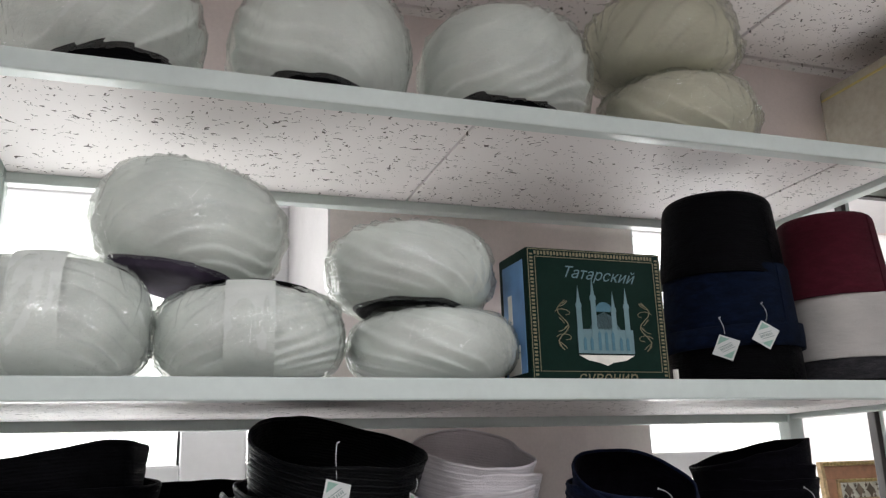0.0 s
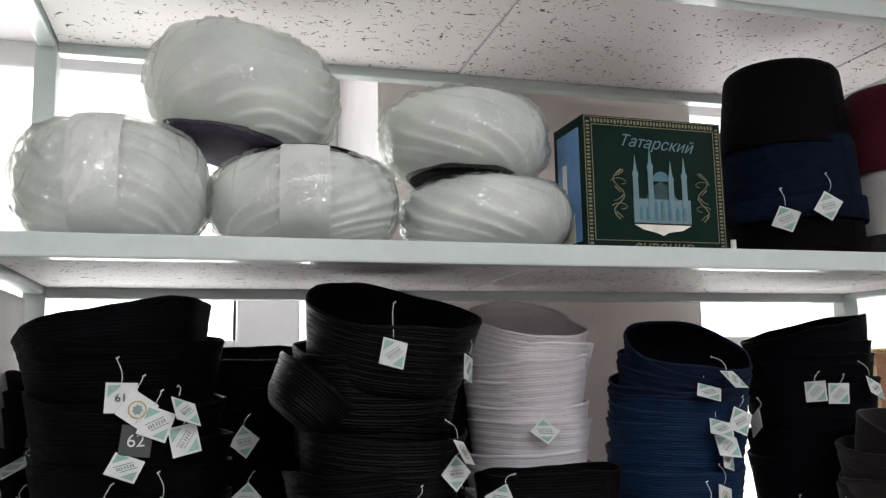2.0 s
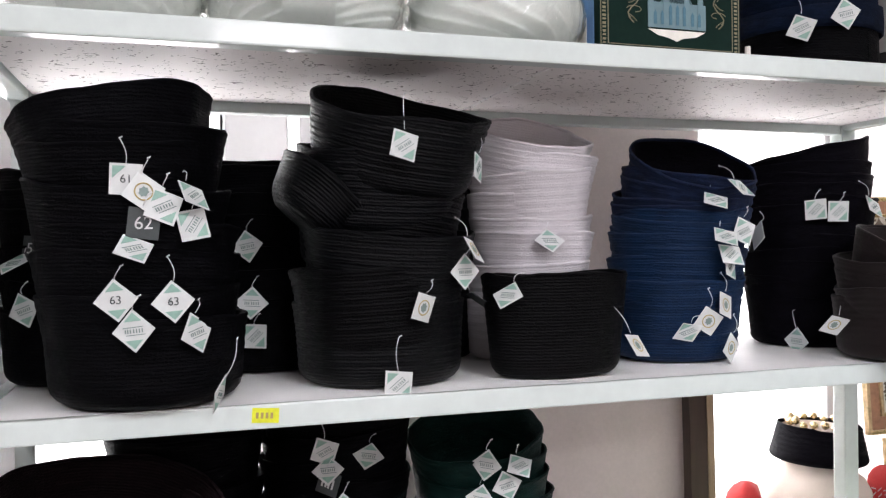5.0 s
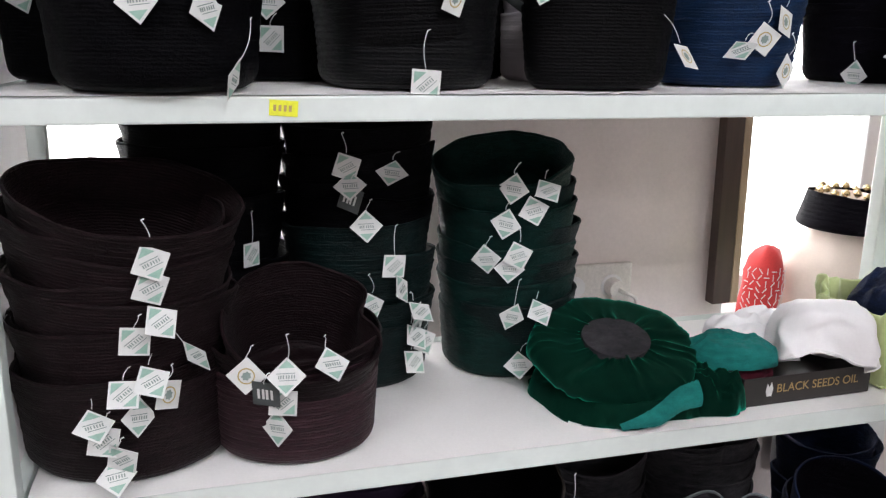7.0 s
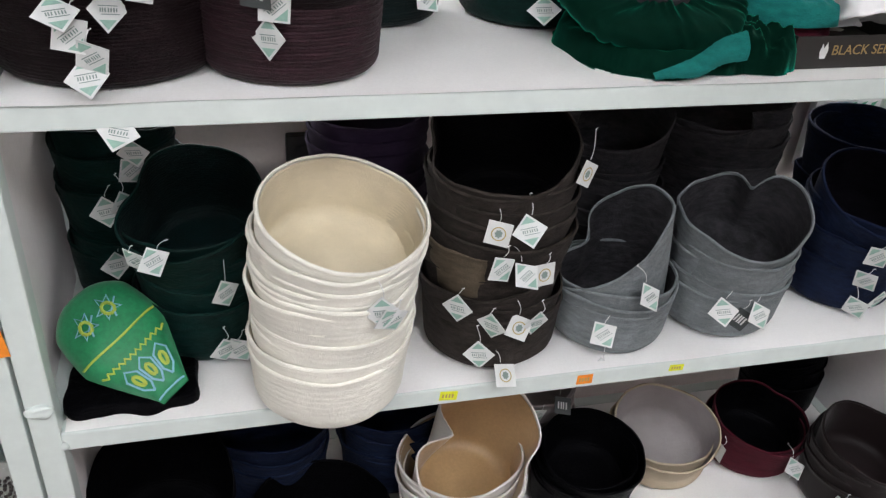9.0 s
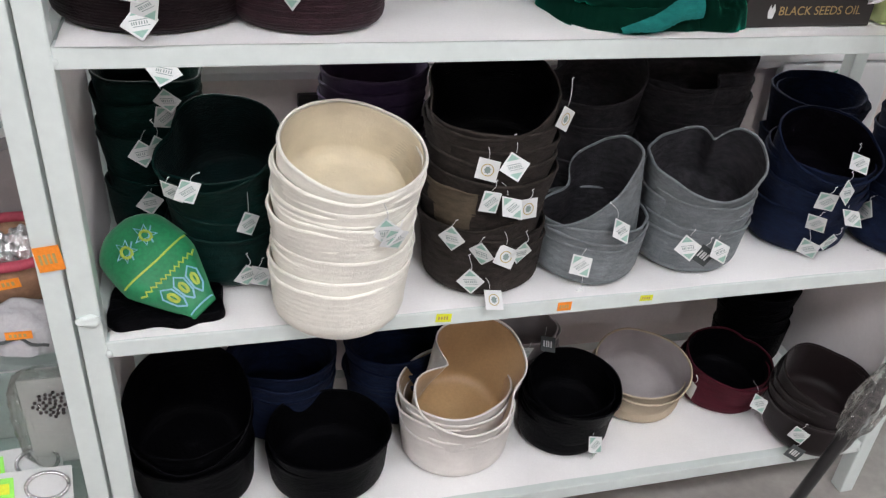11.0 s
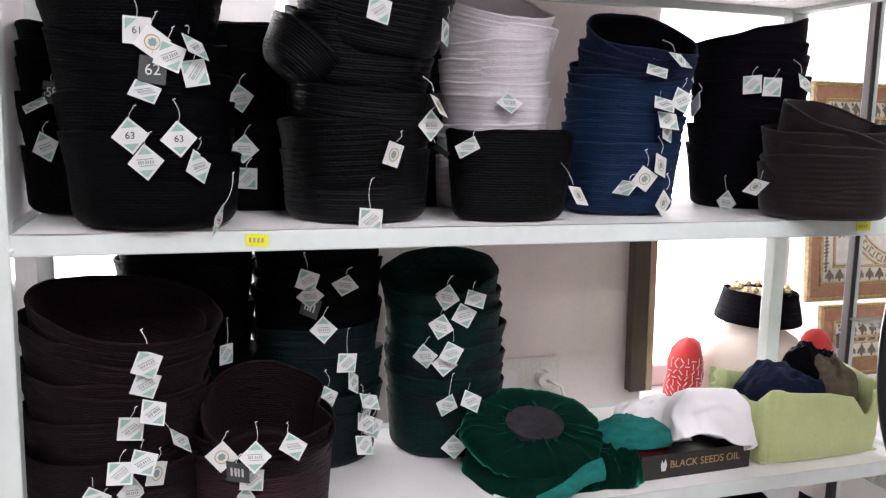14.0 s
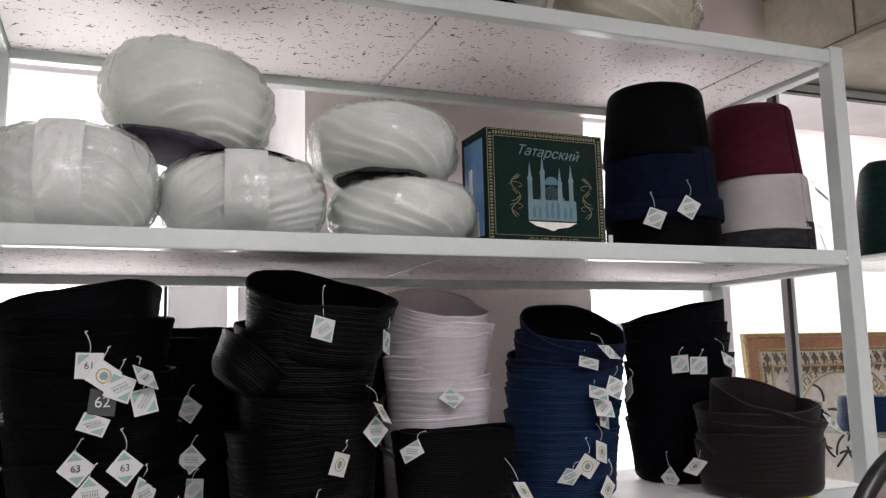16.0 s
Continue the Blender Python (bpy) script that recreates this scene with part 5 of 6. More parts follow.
    for sx in (-1, 1):
        pts = [(cx + 0.002 + sx * (0.062 + 0.008 * math.sin(k * 0.9)), -0.0006, 0.040 + k * 0.006) for k in range(12)]
        sc = [tube_bm(pts, 0.0008, 4)]
        for k in range(6):
            z0 = 0.046 + k * 0.011
            sc.append(tube_bm([(cx + 0.002 + sx * (0.062 + 0.007 * math.sin(k * 2 + q * 0.8) + 0.004 * math.cos(q)), -0.0006, z0 + 0.004 * math.sin(q)) for q in [i * 0.8 for i in range(7)]], 0.0006, 4))
        part("scroll", merge(*sc), M_GILT, b, "fine gilt scroll")


souvenir_box()
nub = thing("white_peg", pose(0.868, 0.022, Z1 - 0.001), "small white peg on the shelf edge", "peg")
part("stem", tube_bm([(0, 0, 0), (0, 0, 0.012)], 0.0035, 10), M_PLASTICWHITE, nub)


# ---------- soft goods ----------
def drape_bm(w, d, h, seed, ridge=0.4, n=40, flat=0.25, shape=2.4):
    """A crumpled cloth heap: domed sheet with folds, closed below."""
    rows = []
    for j in range(n + 1):
        row = []
        v = j / n * 2 - 1
        for i in range(n + 1):
            u = i / n * 2 - 1
            q = max(0.0, 1 - (abs(u) ** shape + abs(v) ** shape))
            base = h * (flat * (q > 0) * min(1, q * 8) + (1 - flat) * q ** 0.6)
            f = noise.fractal(Vector((u * 1.6, v * 1.6, seed)), 0.9, 2.0, 3)
            r = 1 - abs(noise.noise(Vector((u * 2.1 + seed, v * 1.5, seed * 2))))
            z = base * (1 + ridge * f) + h * 0.35 * ridge * (r ** 3) * min(1, q * 4)
            k = 1 / max(1.0, (abs(u) ** shape + abs(v) ** shape) ** (1 / shape))
            wob = 1 + 0.14 * noise.noise(Vector((u * 2, v * 2, seed + 7)))
            row.append((u * k * w / 2 * wob, v * k * d / 2 * wob, max(0.0, z)))
        rows.append(row)
    return grid_bm(rows, False)


def cloth(x, y, z, w, d, h, seed, material, label, turn=0, name="folded_cloth", **kw):
    ob = part(name, drape_bm(w, d, h, seed, **kw), material, None, "", pose(x, y, z, 0, 0, turn), True)
    return tagged(ob, label, "cloth", "soft goods on the shelf")


def beret(x, y, z):
    """A flat velvet beret: gathered pleats run to a dark disc on top."""
    b = thing("velvet_beret", pose(x, y, z, 19, 0, 0), "emerald velvet beret with gathered pleats and a dark disc", "beret")
    rows = []
    R, seg = 0.114, 200
    for s, zz in ((0.70, 0.010), (0.86, 0.003), (0.96, 0.006), (1.0, 0.013), (1.0, 0.020), (0.98, 0.026), (0.94, 0.030), (0.86, 0.033), (0.76, 0.034), (0.66, 0.034), (0.56, 0.034), (0.48, 0.034), (0.42, 0.034), (0.37, 0.033)):
        row = []
        for k in range(seg):
            th = k * math.tau / seg
            c, si = math.cos(th), math.sin(th)
            bend = 0.25 * noise.noise(Vector((c * 2, si * 2, s * 3)))
            cw, sw = math.cos(th + bend), math.sin(th + bend)
            near = max(0.0, (0.62 - s) / 0.25)
            out = max(0.0, (s - 0.8) / 0.2)
            fine = (1 - abs(noise.noise(Vector((cw * 5, sw * 5, 2.0 + s * 0.8))))) ** 3
            soft = noise.noise(Vector((cw * 3.4, sw * 3.4, 6.0 + s * 0.8)))
            r = R * s * (1 + 0.035 * noise.noise(Vector((c * 2, si * 2, zz * 20))) + 0.007 * out * (fine - 0.4))
            row.append((r * c, r * 0.88 * si, zz + (0.007 * near + 0.004 * out + 0.003) * (fine - 0.3) + 0.005 * soft))
        rows.append(row)
    part("gathered_top", grid_bm(rows), M_VELGREEN, b, "", None, True)
    part("centre_disc", tube_bm([(0, 0, 0.028), (0, 0, 0.040)], 0.046, 32), M_DKGREY, b, "dark grey cloth disc", pose(0, 0, 0) @ Matrix.Diagonal((1, 0.88, 1, 1)))


cloth(0.700, 0.112, Z3, 0.225, 0.20, 0.030, 3, M_VELGREEN, "crumpled black-green velvet hat under a beret", name="velvet_hat", flat=0.7)
beret(0.693, 0.120, Z3 + 0.043)


def edging(x0, x1, y, z, label):
    """A frayed ribbon of cloth that widens and climbs from one end to the other."""
    rows, n = [], 44
    for j in range(7):
        v = j / 6
        row = []
        for i in range(n + 1):
            u = i / n
            wide = 0.007 + 0.022 * u ** 0.8
            fray = 0.002 * noise.noise(Vector((u * 40, v * 3, 2))) if j in (0, 6) else 0
            row.append((x0 + (x1 - x0) * u, y - 0.006 * math.sin(u * 5) - 0.006 * math.sin(v * math.pi) + 0.012 * v, z + 0.020 * u ** 1.3 + wide * v + fray + 0.002 * math.sin(u * 11)))
        rows.append(row)
    back = [[(p[0], p[1] + 0.003, p[2]) for p in r] for r in rows]
    tagged(part("velvet_edging", merge(grid_bm(rows, False), grid_bm(back, False)), M_TEAL, None, "", None, True), label, "cloth", "soft goods on the shelf")


edging(0.655, 0.765, 0.006, Z3 + 0.001, "bright teal frayed edging of a velvet hat")
cloth(0.800, 0.060, Z3, 0.10, 0.09, 0.040, 8, M_VELGREEN, "emerald velvet bonnet lying crumpled", -20, name="velvet_bonnet", ridge=0.6)


def tray():
    """A shallow black carton tray with gold lettering, full of caps."""
    t = thing("carton_tray", pose(0.836, 0.030, Z3, 0, 0, 1.5), "black carton tray with gold lettering, full of caps", "box")
    w, d, h, k = 0.200, 0.14, 0.038, 0.002
    for nm, bx in (("bottom", (0, w, 0, d, 0, k)), ("front", (0, w, 0, k, k, h)), ("back", (0, w, d - k, d, k, h)), ("side", (0, k, k, d - k, k, h)), ("side", (w - k, w, k, d - k, k, h))):
        part(nm, box_bm(*bx), M_CARTON, t)
    lettering("lettering", "BLACK SEEDS OIL", 0.0165, M_GOLDTEXT, t, pose(0.115, -0.0006, 0.021) @ UP, "gold capital lettering")
    part("emblem", plate_bm([(0.036, 0.012), (0.043, 0.012), (0.045, 0.022), (0.042, 0.031), (0.039, 0.024), (0.036, 0.030), (0.034, 0.020)], 0.0004), M_CARD, t, "small white printed mark", pose(0, -0.0006, 0))


tray()
cloth(0.860, 0.105, Z3 + 0.020, 0.12, 0.10, 0.040, 11, M_MAROON, "maroon knitted cap lying in a tray", 10, name="knitted_cap")
cloth(0.850, 0.090, Z3 + 0.042, 0.13, 0.08, 0.034, 12, M_TEAL, "teal knitted cap lying in a tray", -8, name="knitted_cap", ridge=0.3)
cloth(0.935, 0.155, Z3 + 0.035, 0.14, 0.11, 0.040, 13, M_WHITECLOTH, "white cotton cap lying in a tray", 0, name="cotton_cap")
white = thing("cotton_cap", pose(0.972, 0.085, Z3 + 0.116, 158, -10, -14), "white folded cotton cap spilling over a tray", "cap", "soft goods on the shelf")
cap_parts(white, cap_shell(0.070, 0.054, 0.078, 17, flare=0.02, edge=0.036, wob=0.2, crumple=0.10, dents=((-128, 0.42, 13), (-62, 0.30, 11), (20, 0.34, 14), (95, 0.3, 24)), slant=(0.16, 10), saddle=(0.1, 30), bead=0.002), M_WHITECLOTH, M_WHITECLOTH)
for piece in white.children:
    for v in piece.data.vertices:
        v.co += noise.noise_vector(v.co * 17) * 0.013 + noise.noise_vector(v.co * 48 + Vector((3, 1, 0))) * 0.004


def lime_bag():
    """A soft open bag of satin with a wavy mouth, full of dark knitwear."""
    b = thing("satin_bag", pose(1.175, 0.105, Z3), "pale lime satin bag standing open", "bag")
    rows, seg = [], 88
    for u, s in ((0, 0.93), (0.03, 0.98), (0.3, 1.0), (0.6, 1.0), (0.85, 1.02), (0.97, 1.03), (1.0, 1.02), (0.97, 0.985), (0.7, 0.96), (0.3, 0.95)):
        row = []
        for k in range(seg):
            th = k * math.tau / seg
            c, si = math.cos(th), math.sin(th)
            rx, ry = abs(c) ** 0.35 * math.copysign(1, c), abs(si) ** 0.35 * math.copysign(1, si)
            hgt = 0.112 + 0.010 * math.sin(th * 3 + 1) + 0.016 * noise.noise(Vector((c * 2, si * 2, 3))) - 0.045 * math.exp(-((th - 4.95) / 0.16) ** 2)
            n = 0.016 * u * noise.noise(Vector((c * 4, si * 4, u * 2))) + 0.004 * noise.noise(Vector((c * 12, si * 12, u * 4)))
            row.append((rx * (0.127 * s + n), ry * (0.078 * s + n), u * hgt))
        rows.append(row)
    part("cloth_wall", grid_bm(rows), M_LIME, b, "", None, True)
    part("cloth_floor", box_bm(-0.118, 0.118, -0.07, 0.07, 0.001, 0.003), M_LIME, b)


lime_bag()
cloth(1.165, 0.115, Z3 + 0.06, 0.20, 0.13, 0.070, 21, M_NAVY, "navy knitted cap heaped in a satin bag", 10, name="knitted_cap", ridge=0.3)
cloth(1.235, 0.100, Z3 + 0.065, 0.10, 0.10, 0.075, 22, M_OLIVE, "patterned olive headscarf heaped in a satin bag", 0, name="headscarf", ridge=0.32)
cloth(1.225, 0.135, Z3 + 0.06, 0.13, 0.10, 0.095, 23, M_NAVYBLACK, "black knitted cap heaped in a satin bag", 30, name="knitted_cap", ridge=0.25)


def embroidered_cap():
    """A green satin cap folded flat, with yellow and pale blue needlework."""
    e = thing("embroidered_cap", pose(0.070, 0.086, Z4 + 0.052, 30, 22, -46), "green satin cap folded flat with yellow and blue embroidery", "cap")
    L, Wd = 0.088, 0.058

    def spot(u, v):
        half = Wd * (1 - 0.22 * u * u) * (1 if u < 0 else 1 - 0.58 * u)
        x = L * u
        z = 0.022 * max(0, 1 - (abs(u)) ** 3) ** 0.5 * max(0, 1 - abs(v) ** 2.6) ** 0.6 + 0.004
        if u < -0.6:
            half *= math.sqrt(max(0.02, 1 - ((u + 0.6) / 0.4) ** 2))
        return Vector((x, half * v, z))

    rows = [[spot(-1 + 2 * i / 36, -1 + 2 * j / 24) for j in range(25)] for i in range(37)]
    under = [[Vector((p.x, p.y, -0.002)) for p in r] for r in rows]
    part("satin", merge(grid_bm(rows, False), grid_bm(under, False)), M_EMBGREEN, e, "", None, True)
    lift = Vector((0, 0, 0.0012))
    for k, u0 in enumerate((-0.05, 0.25)):
        part("stitch_line", tube_bm([spot(u0 + (0.03 if i % 2 else -0.03) * k + 0.06 * math.sin(i / 22 * math.pi), -0.92 + 1.84 * i / 22) + lift for i in range(23)], 0.0016, 5), M_EMBYELLOW, e, "yellow chain stitch")
    for v0 in (-0.55, 0.0, 0.55):
        part("hexagon_stitch", tube_bm([spot(0.62 + 0.22 * math.cos(i / 6 * math.tau), v0 + 0.26 * math.sin(i / 6 * math.tau)) + lift for i in range(7)], 0.0014, 5), M_EMBBLUE, e, "pale blue stitched hexagon")
        part("flower_stitch", tube_bm([spot(0.62 + 0.09 * math.cos(i / 10 * math.tau), v0 + 0.1 * math.sin(i / 10 * math.tau)) + lift for i in range(11)], 0.0022, 5), M_EMBYELLOW, e, "yellow stitched flower")
    part("hem_stitch", tube_bm([spot(0.95, -0.9 + 1.8 * i / 12) + lift for i in range(13)], 0.0014, 5), M_EMBBLUE, e, "pale blue hem")
    for v0 in (-0.3, 0.3):
        part("star_stitch", tube_bm([spot(-0.45 + 0.2 * math.cos(i * 2.4), v0 + 0.28 * math.sin(i * 2.4)) + lift for i in range(7)], 0.0013, 5), M_EMBBLUE, e, "pale blue stitched star")
        part("flower_stitch", tube_bm([spot(-0.42 + 0.1 * math.cos(i / 10 * math.tau), v0 + 0.12 * math.sin(i / 10 * math.tau)) + lift for i in range(11)], 0.0022, 5), M_EMBYELLOW, e, "yellow stitched flower")


cloth(0.075, 0.105, Z4 - 0.001, 0.15, 0.17, 0.014, 31, M_BLACK, "black cloth spread under an embroidered cap", 0, name="black_cloth", flat=0.8, shape=6)
embroidered_cap()

# ---------- window niche ----------
def mannequin():
    rows = []
    for z, rx, ry in ((0, 0.16, 0.115), (0.03, 0.168, 0.12), (0.07, 0.168, 0.12), (0.11, 0.158, 0.112), (0.145, 0.135, 0.10), (0.168, 0.10, 0.085), (0.18, 0.075, 0.07), (0.20, 0.062, 0.06), (0.24, 0.065, 0.062), (0.28, 0.07, 0.07)):
        rows.append([((rx + 0.008 * math.sin(k * 7 / 56 * math.tau + z * 25) * min(1, (0.3 - z) * 5)) * math.cos(k * math.tau / 56), ry * math.sin(k * math.tau / 56), z) for k in range(56)])
    tagged(part("display_mannequin", grid_bm(rows), M_PEACH, None, "", pose(1.690, 0.86, SILL + 0.02), True), "headless display bust in a cream blouse", "mannequin")
    c = thing("beaded_cap", pose(1.709, 0.86, 0.963, 0, 3, 0), "black velvet cap edged with gold beads", "cap")
    cap_parts(c, cap_shell(0.100, 0.098, 0.085, 77, ribs=6, flare=-0.20), M_NAVYBLACK, M_BLACK)
    for k in range(18):
        q = k * math.tau / 18
        bm = bmesh.new()
        bmesh.ops.create_icosphere(bm, subdivisions=1, radius=0.011)
        part("bead", bm, M_BEADS, c, "gold bead", pose(0.072 * math.cos(q), 0.07 * math.sin(q), 0.094 + 0.005 * math.sin(k * 2.3)), True)
    for sx, seed in ((-0.235, 41), (0.215, 42)):
        s = thing("red_sleeve", pose(1.690 + sx, 0.83, SILL + 0.02) @ Matrix.Diagonal((0.78, 0.78, 1, 1)), "red woven sleeve with white geometric pattern", "sleeve", "sleeves of the costume")
        rows = []
        for z, r in ((0, 0.056), (0.03, 0.060), (0.07, 0.061), (0.11, 0.058), (0.14, 0.049), (0.158, 0.034), (0.168, 0.016), (0.17, 0.004)):
            rows.append([((r + 0.007 * math.sin(k / 36 * math.tau * 3 + z * 50) * min(1, r * 30)) * math.cos(k * math.tau / 36) - math.copysign(0.12, sx) * z, r * math.sin(k * math.tau / 36), z) for k in range(36)])
        part("woven_cloth", grid_bm(rows), M_RED, s, "", None, True)
        bits = []
        rnd = random.Random(seed)
        for iz in range(8):
            for ia in range(10):
                q = radians(-172 + ia * 18)
                z = 0.012 + iz * 0.015
                r = 0.066 if z < 0.1 else 0.062
                p = Vector((r * math.cos(q) - math.copysign(0.12, sx) * z, r * math.sin(q), z))
                bb = box_bm(-0.008, 0.008, -0.0006, 0.0006, -0.0012, 0.0012) if (iz + ia) % 2 else box_bm(-0.0012, 0.0012, -0.0006, 0.0006, -0.008, 0.008)
                bmesh.ops.transform(bb, verts=bb.verts, matrix=Matrix.Translation(p) @ Matrix.Rotation(q + math.pi / 2, 4, "Z") @ Matrix.Rotation(rnd.choice((0, 0.78, -0.78)), 4, "Y"))
                bits.append(bb)
        part("woven_pattern", merge(*bits), M_CARD, s, "white woven pattern")


mannequin()


def ornate_panel(x0, x1, z0, z1, y, seed, label):
    """A broad gilded frame round an ivory panel with a medallion and calligraphic strokes."""
    f = thing("framed_panel", pose(x0, y, z0, -4, 0, 0), label, "picture", "framed panels")
    w, h = x1 - x0, z1 - z0
    for off, t, mat, dy, nm in ((0, 0.012, M_GOLDFRAME, -0.016, "gilt_moulding"), (0.012, 0.034, M_REDWOOD, -0.010, "wood_moulding"), (0.046, 0.009, M_GOLDFRAME, -0.016, "gilt_bead"), (0.055, 0.040, M_PARCH, -0.008, "ornament_band"), (0.095, 0.008, M_GOLDFRAME, -0.012, "gilt_bead")):
        part(nm, merge(box_bm(off, w - off, dy, 0, h - off - t, h - off, 0.002), box_bm(off, w - off, dy, 0, off, off + t, 0.002), box_bm(off, off + t, dy, 0, off + t, h - off - t, 0.002), box_bm(w - off - t, w - off, dy, 0, off + t, h - off - t, 0.002)), mat, f)
    rnd = random.Random(seed)
    # carved studs along the two gilt mouldings
    studs = []
    for off, r in ((0.006, 0.0055), (0.0505, 0.0045)):
        n = int((w - 2 * off) / (r * 2.1))
        for k in range(n):
            x = off + (k + 0.5) * (w - 2 * off) / n
            for z in (off, h - off):
                studs.append(plate_bm([(x - r, z), (x, z - r * 0.8), (x + r, z), (x + r * 0.3, z + r * (0.9 if k % 2 else 0.4))], 0.004))
    tagged(part("carved_studs", merge(*studs), M_OCHRE, f, "dark gold carving", pose(0, -0.019, 0)), "dark gold carving", kind="stuff")
    motif = []
    n = int((w - 0.13) / 0.036)
    for row, zc in enumerate((h - 0.075, h - 0.105, 0.075)):
        for k in range(n * 3):
            x, r = 0.065 + (k + 0.5) * (w - 0.13) / (n * 3), rnd.uniform(0.0035, 0.0062)
            motif.append(plate_bm([(x + r * (1.0 if i % 2 else 0.45) * math.cos(i * math.tau / 10 + k), zc + (0.012 if (k + row) % 3 == 0 else -0.007) + r * (1.2 if i % 2 else 0.5) * math.sin(i * math.tau / 10 + k)) for i in range(10)], 0.001))
        for k in range(n):
            x = 0.065 + (k + 0.5) * (w - 0.13) / n
            motif.append(plate_bm([(x, zc - 0.020), (x + 0.008, zc - 0.006), (x + 0.015, zc), (x + 0.008, zc + 0.006), (x, zc + 0.018), (x - 0.008, zc + 0.006), (x - 0.015, zc), (x - 0.008, zc - 0.006)], 0.0008))
    for k in range(int(h / 0.014)):
        for xc in (0.070, w - 0.070):
            z, r = 0.09 + k * (h - 0.18) / max(1, int(h / 0.014) - 1), rnd.uniform(0.005, 0.011)
            motif.append(plate_bm([(xc, z - 0.006), (xc + r, z), (xc, z + 0.006), (xc - r, z - 0.002)], 0.001))
    part("stencilled_band", merge(*motif), M_STENCIL, f, "dark stencilled motifs", pose(0, -0.010, 0))
    part("panel", box_bm(0.103, w - 0.103, -0.004, 0, 0.103, h - 0.103), M_PARCH, f)
    cx, cz = w / 2, h / 2
    big = min(w, h) * 0.37
    for rr, tt in ((big, 0.004), (big * 0.83, 0.003)):
        part("medallion_ring", tube_bm([(cx + rr * math.cos(k * math.tau / 64), -0.006, cz + rr * math.sin(k * math.tau / 64)) for k in range(65)], tt, 6), M_GOLDFRAME, f, "gilt medallion ring", None, True)
    keys = []
    for k in range(40):
        q = k * math.tau / 40
        for dr, dq, ln, tall in ((0.87, 0.0, 0.006, 0.002), (0.955, 0.05, 0.009, 0.002), (0.91, 0.075, 0.002, 0.007), (0.91, -0.02, 0.002, 0.009)):
            bb = box_bm(-ln, ln, -0.0015, 0, -tall, tall)
            bmesh.ops.transform(bb, verts=bb.verts, matrix=Matrix.Translation((cx + big * dr * math.cos(q + dq), -0.005, cz + big * dr * math.sin(q + dq))) @ Matrix.Rotation(math.pi / 2 - q, 4, "Y"))
            keys.append(bb)
    part("meander_ring", merge(*keys), M_OCHRE, f, "gold meander pattern")
    sprays = []
    for k in range(26):
        q = k * math.tau / 26
        x, z, r = cx + big * 1.14 * math.cos(q), cz + big * 1.1 * math.sin(q), 0.014
        if 0.11 < x < w - 0.11 and 0.11 < z < h - 0.11:
            sprays.append(plate_bm([(x + r * (1.2 if i % 2 else 0.4) * math.cos(i * math.tau / 10 + q), z + r * (1.2 if i % 2 else 0.4) * math.sin(i * math.tau / 10 + q)) for i in range(10)], 0.001))
    if sprays:
        part("leaf_sprays", merge(*sprays), M_GREYBLUE, f, "grey-blue leaf sprays", pose(0, -0.006, 0))
    strokes = []
    for k in range(16):
        a0, r0 = rnd.uniform(0, math.tau), rnd.uniform(0, min(w, h) * 0.22)
        px, pz, dr, cv = cx + r0 * math.cos(a0), cz + r0 * math.sin(a0), rnd.uniform(0, math.tau), rnd.uniform(-30, 30)
        pts = []
        for i in range(9):
            pts.append((px, -0.006, pz))
            px, pz, dr = px + 0.009 * math.cos(dr), pz + 0.009 * math.sin(dr), dr + cv * 0.009
        strokes.append(tube_bm(pts, 0.0035, 5))
    part("calligraphy", merge(*strokes), M_INK, f, "dark calligraphic strokes")


ornate_panel(1.90, 2.62, 1.00, 1.63, 0.905, 51, "large gilded frame with an ornate calligraphic panel")
ornate_panel(1.95, 2.60, 0.775, 0.99, 0.885, 52, "low gilded frame with an ornate panel below another")

leafcard = thing("leaf_print_bag", pose(1.24, WALL_Y - 0.03, 0.60), "white carrier bag with green leaf print", "bag")
part("bag_front", box_bm(0, 0.26, 0, 0.02, 0, 0.145, 0.006), M_WHITECLOTH, leafcard)
for k in range(5):
    part("leaf", plate_bm([(0.05 + k * 0.022, 0.108), (0.056 + k * 0.022, 0.12), (0.064 + k * 0.022, 0.132), (0.052 + k * 0.022, 0.128)], 0.0008), M_LEAF, leafcard, "green printed leaf", pose(0, -0.001, 0))


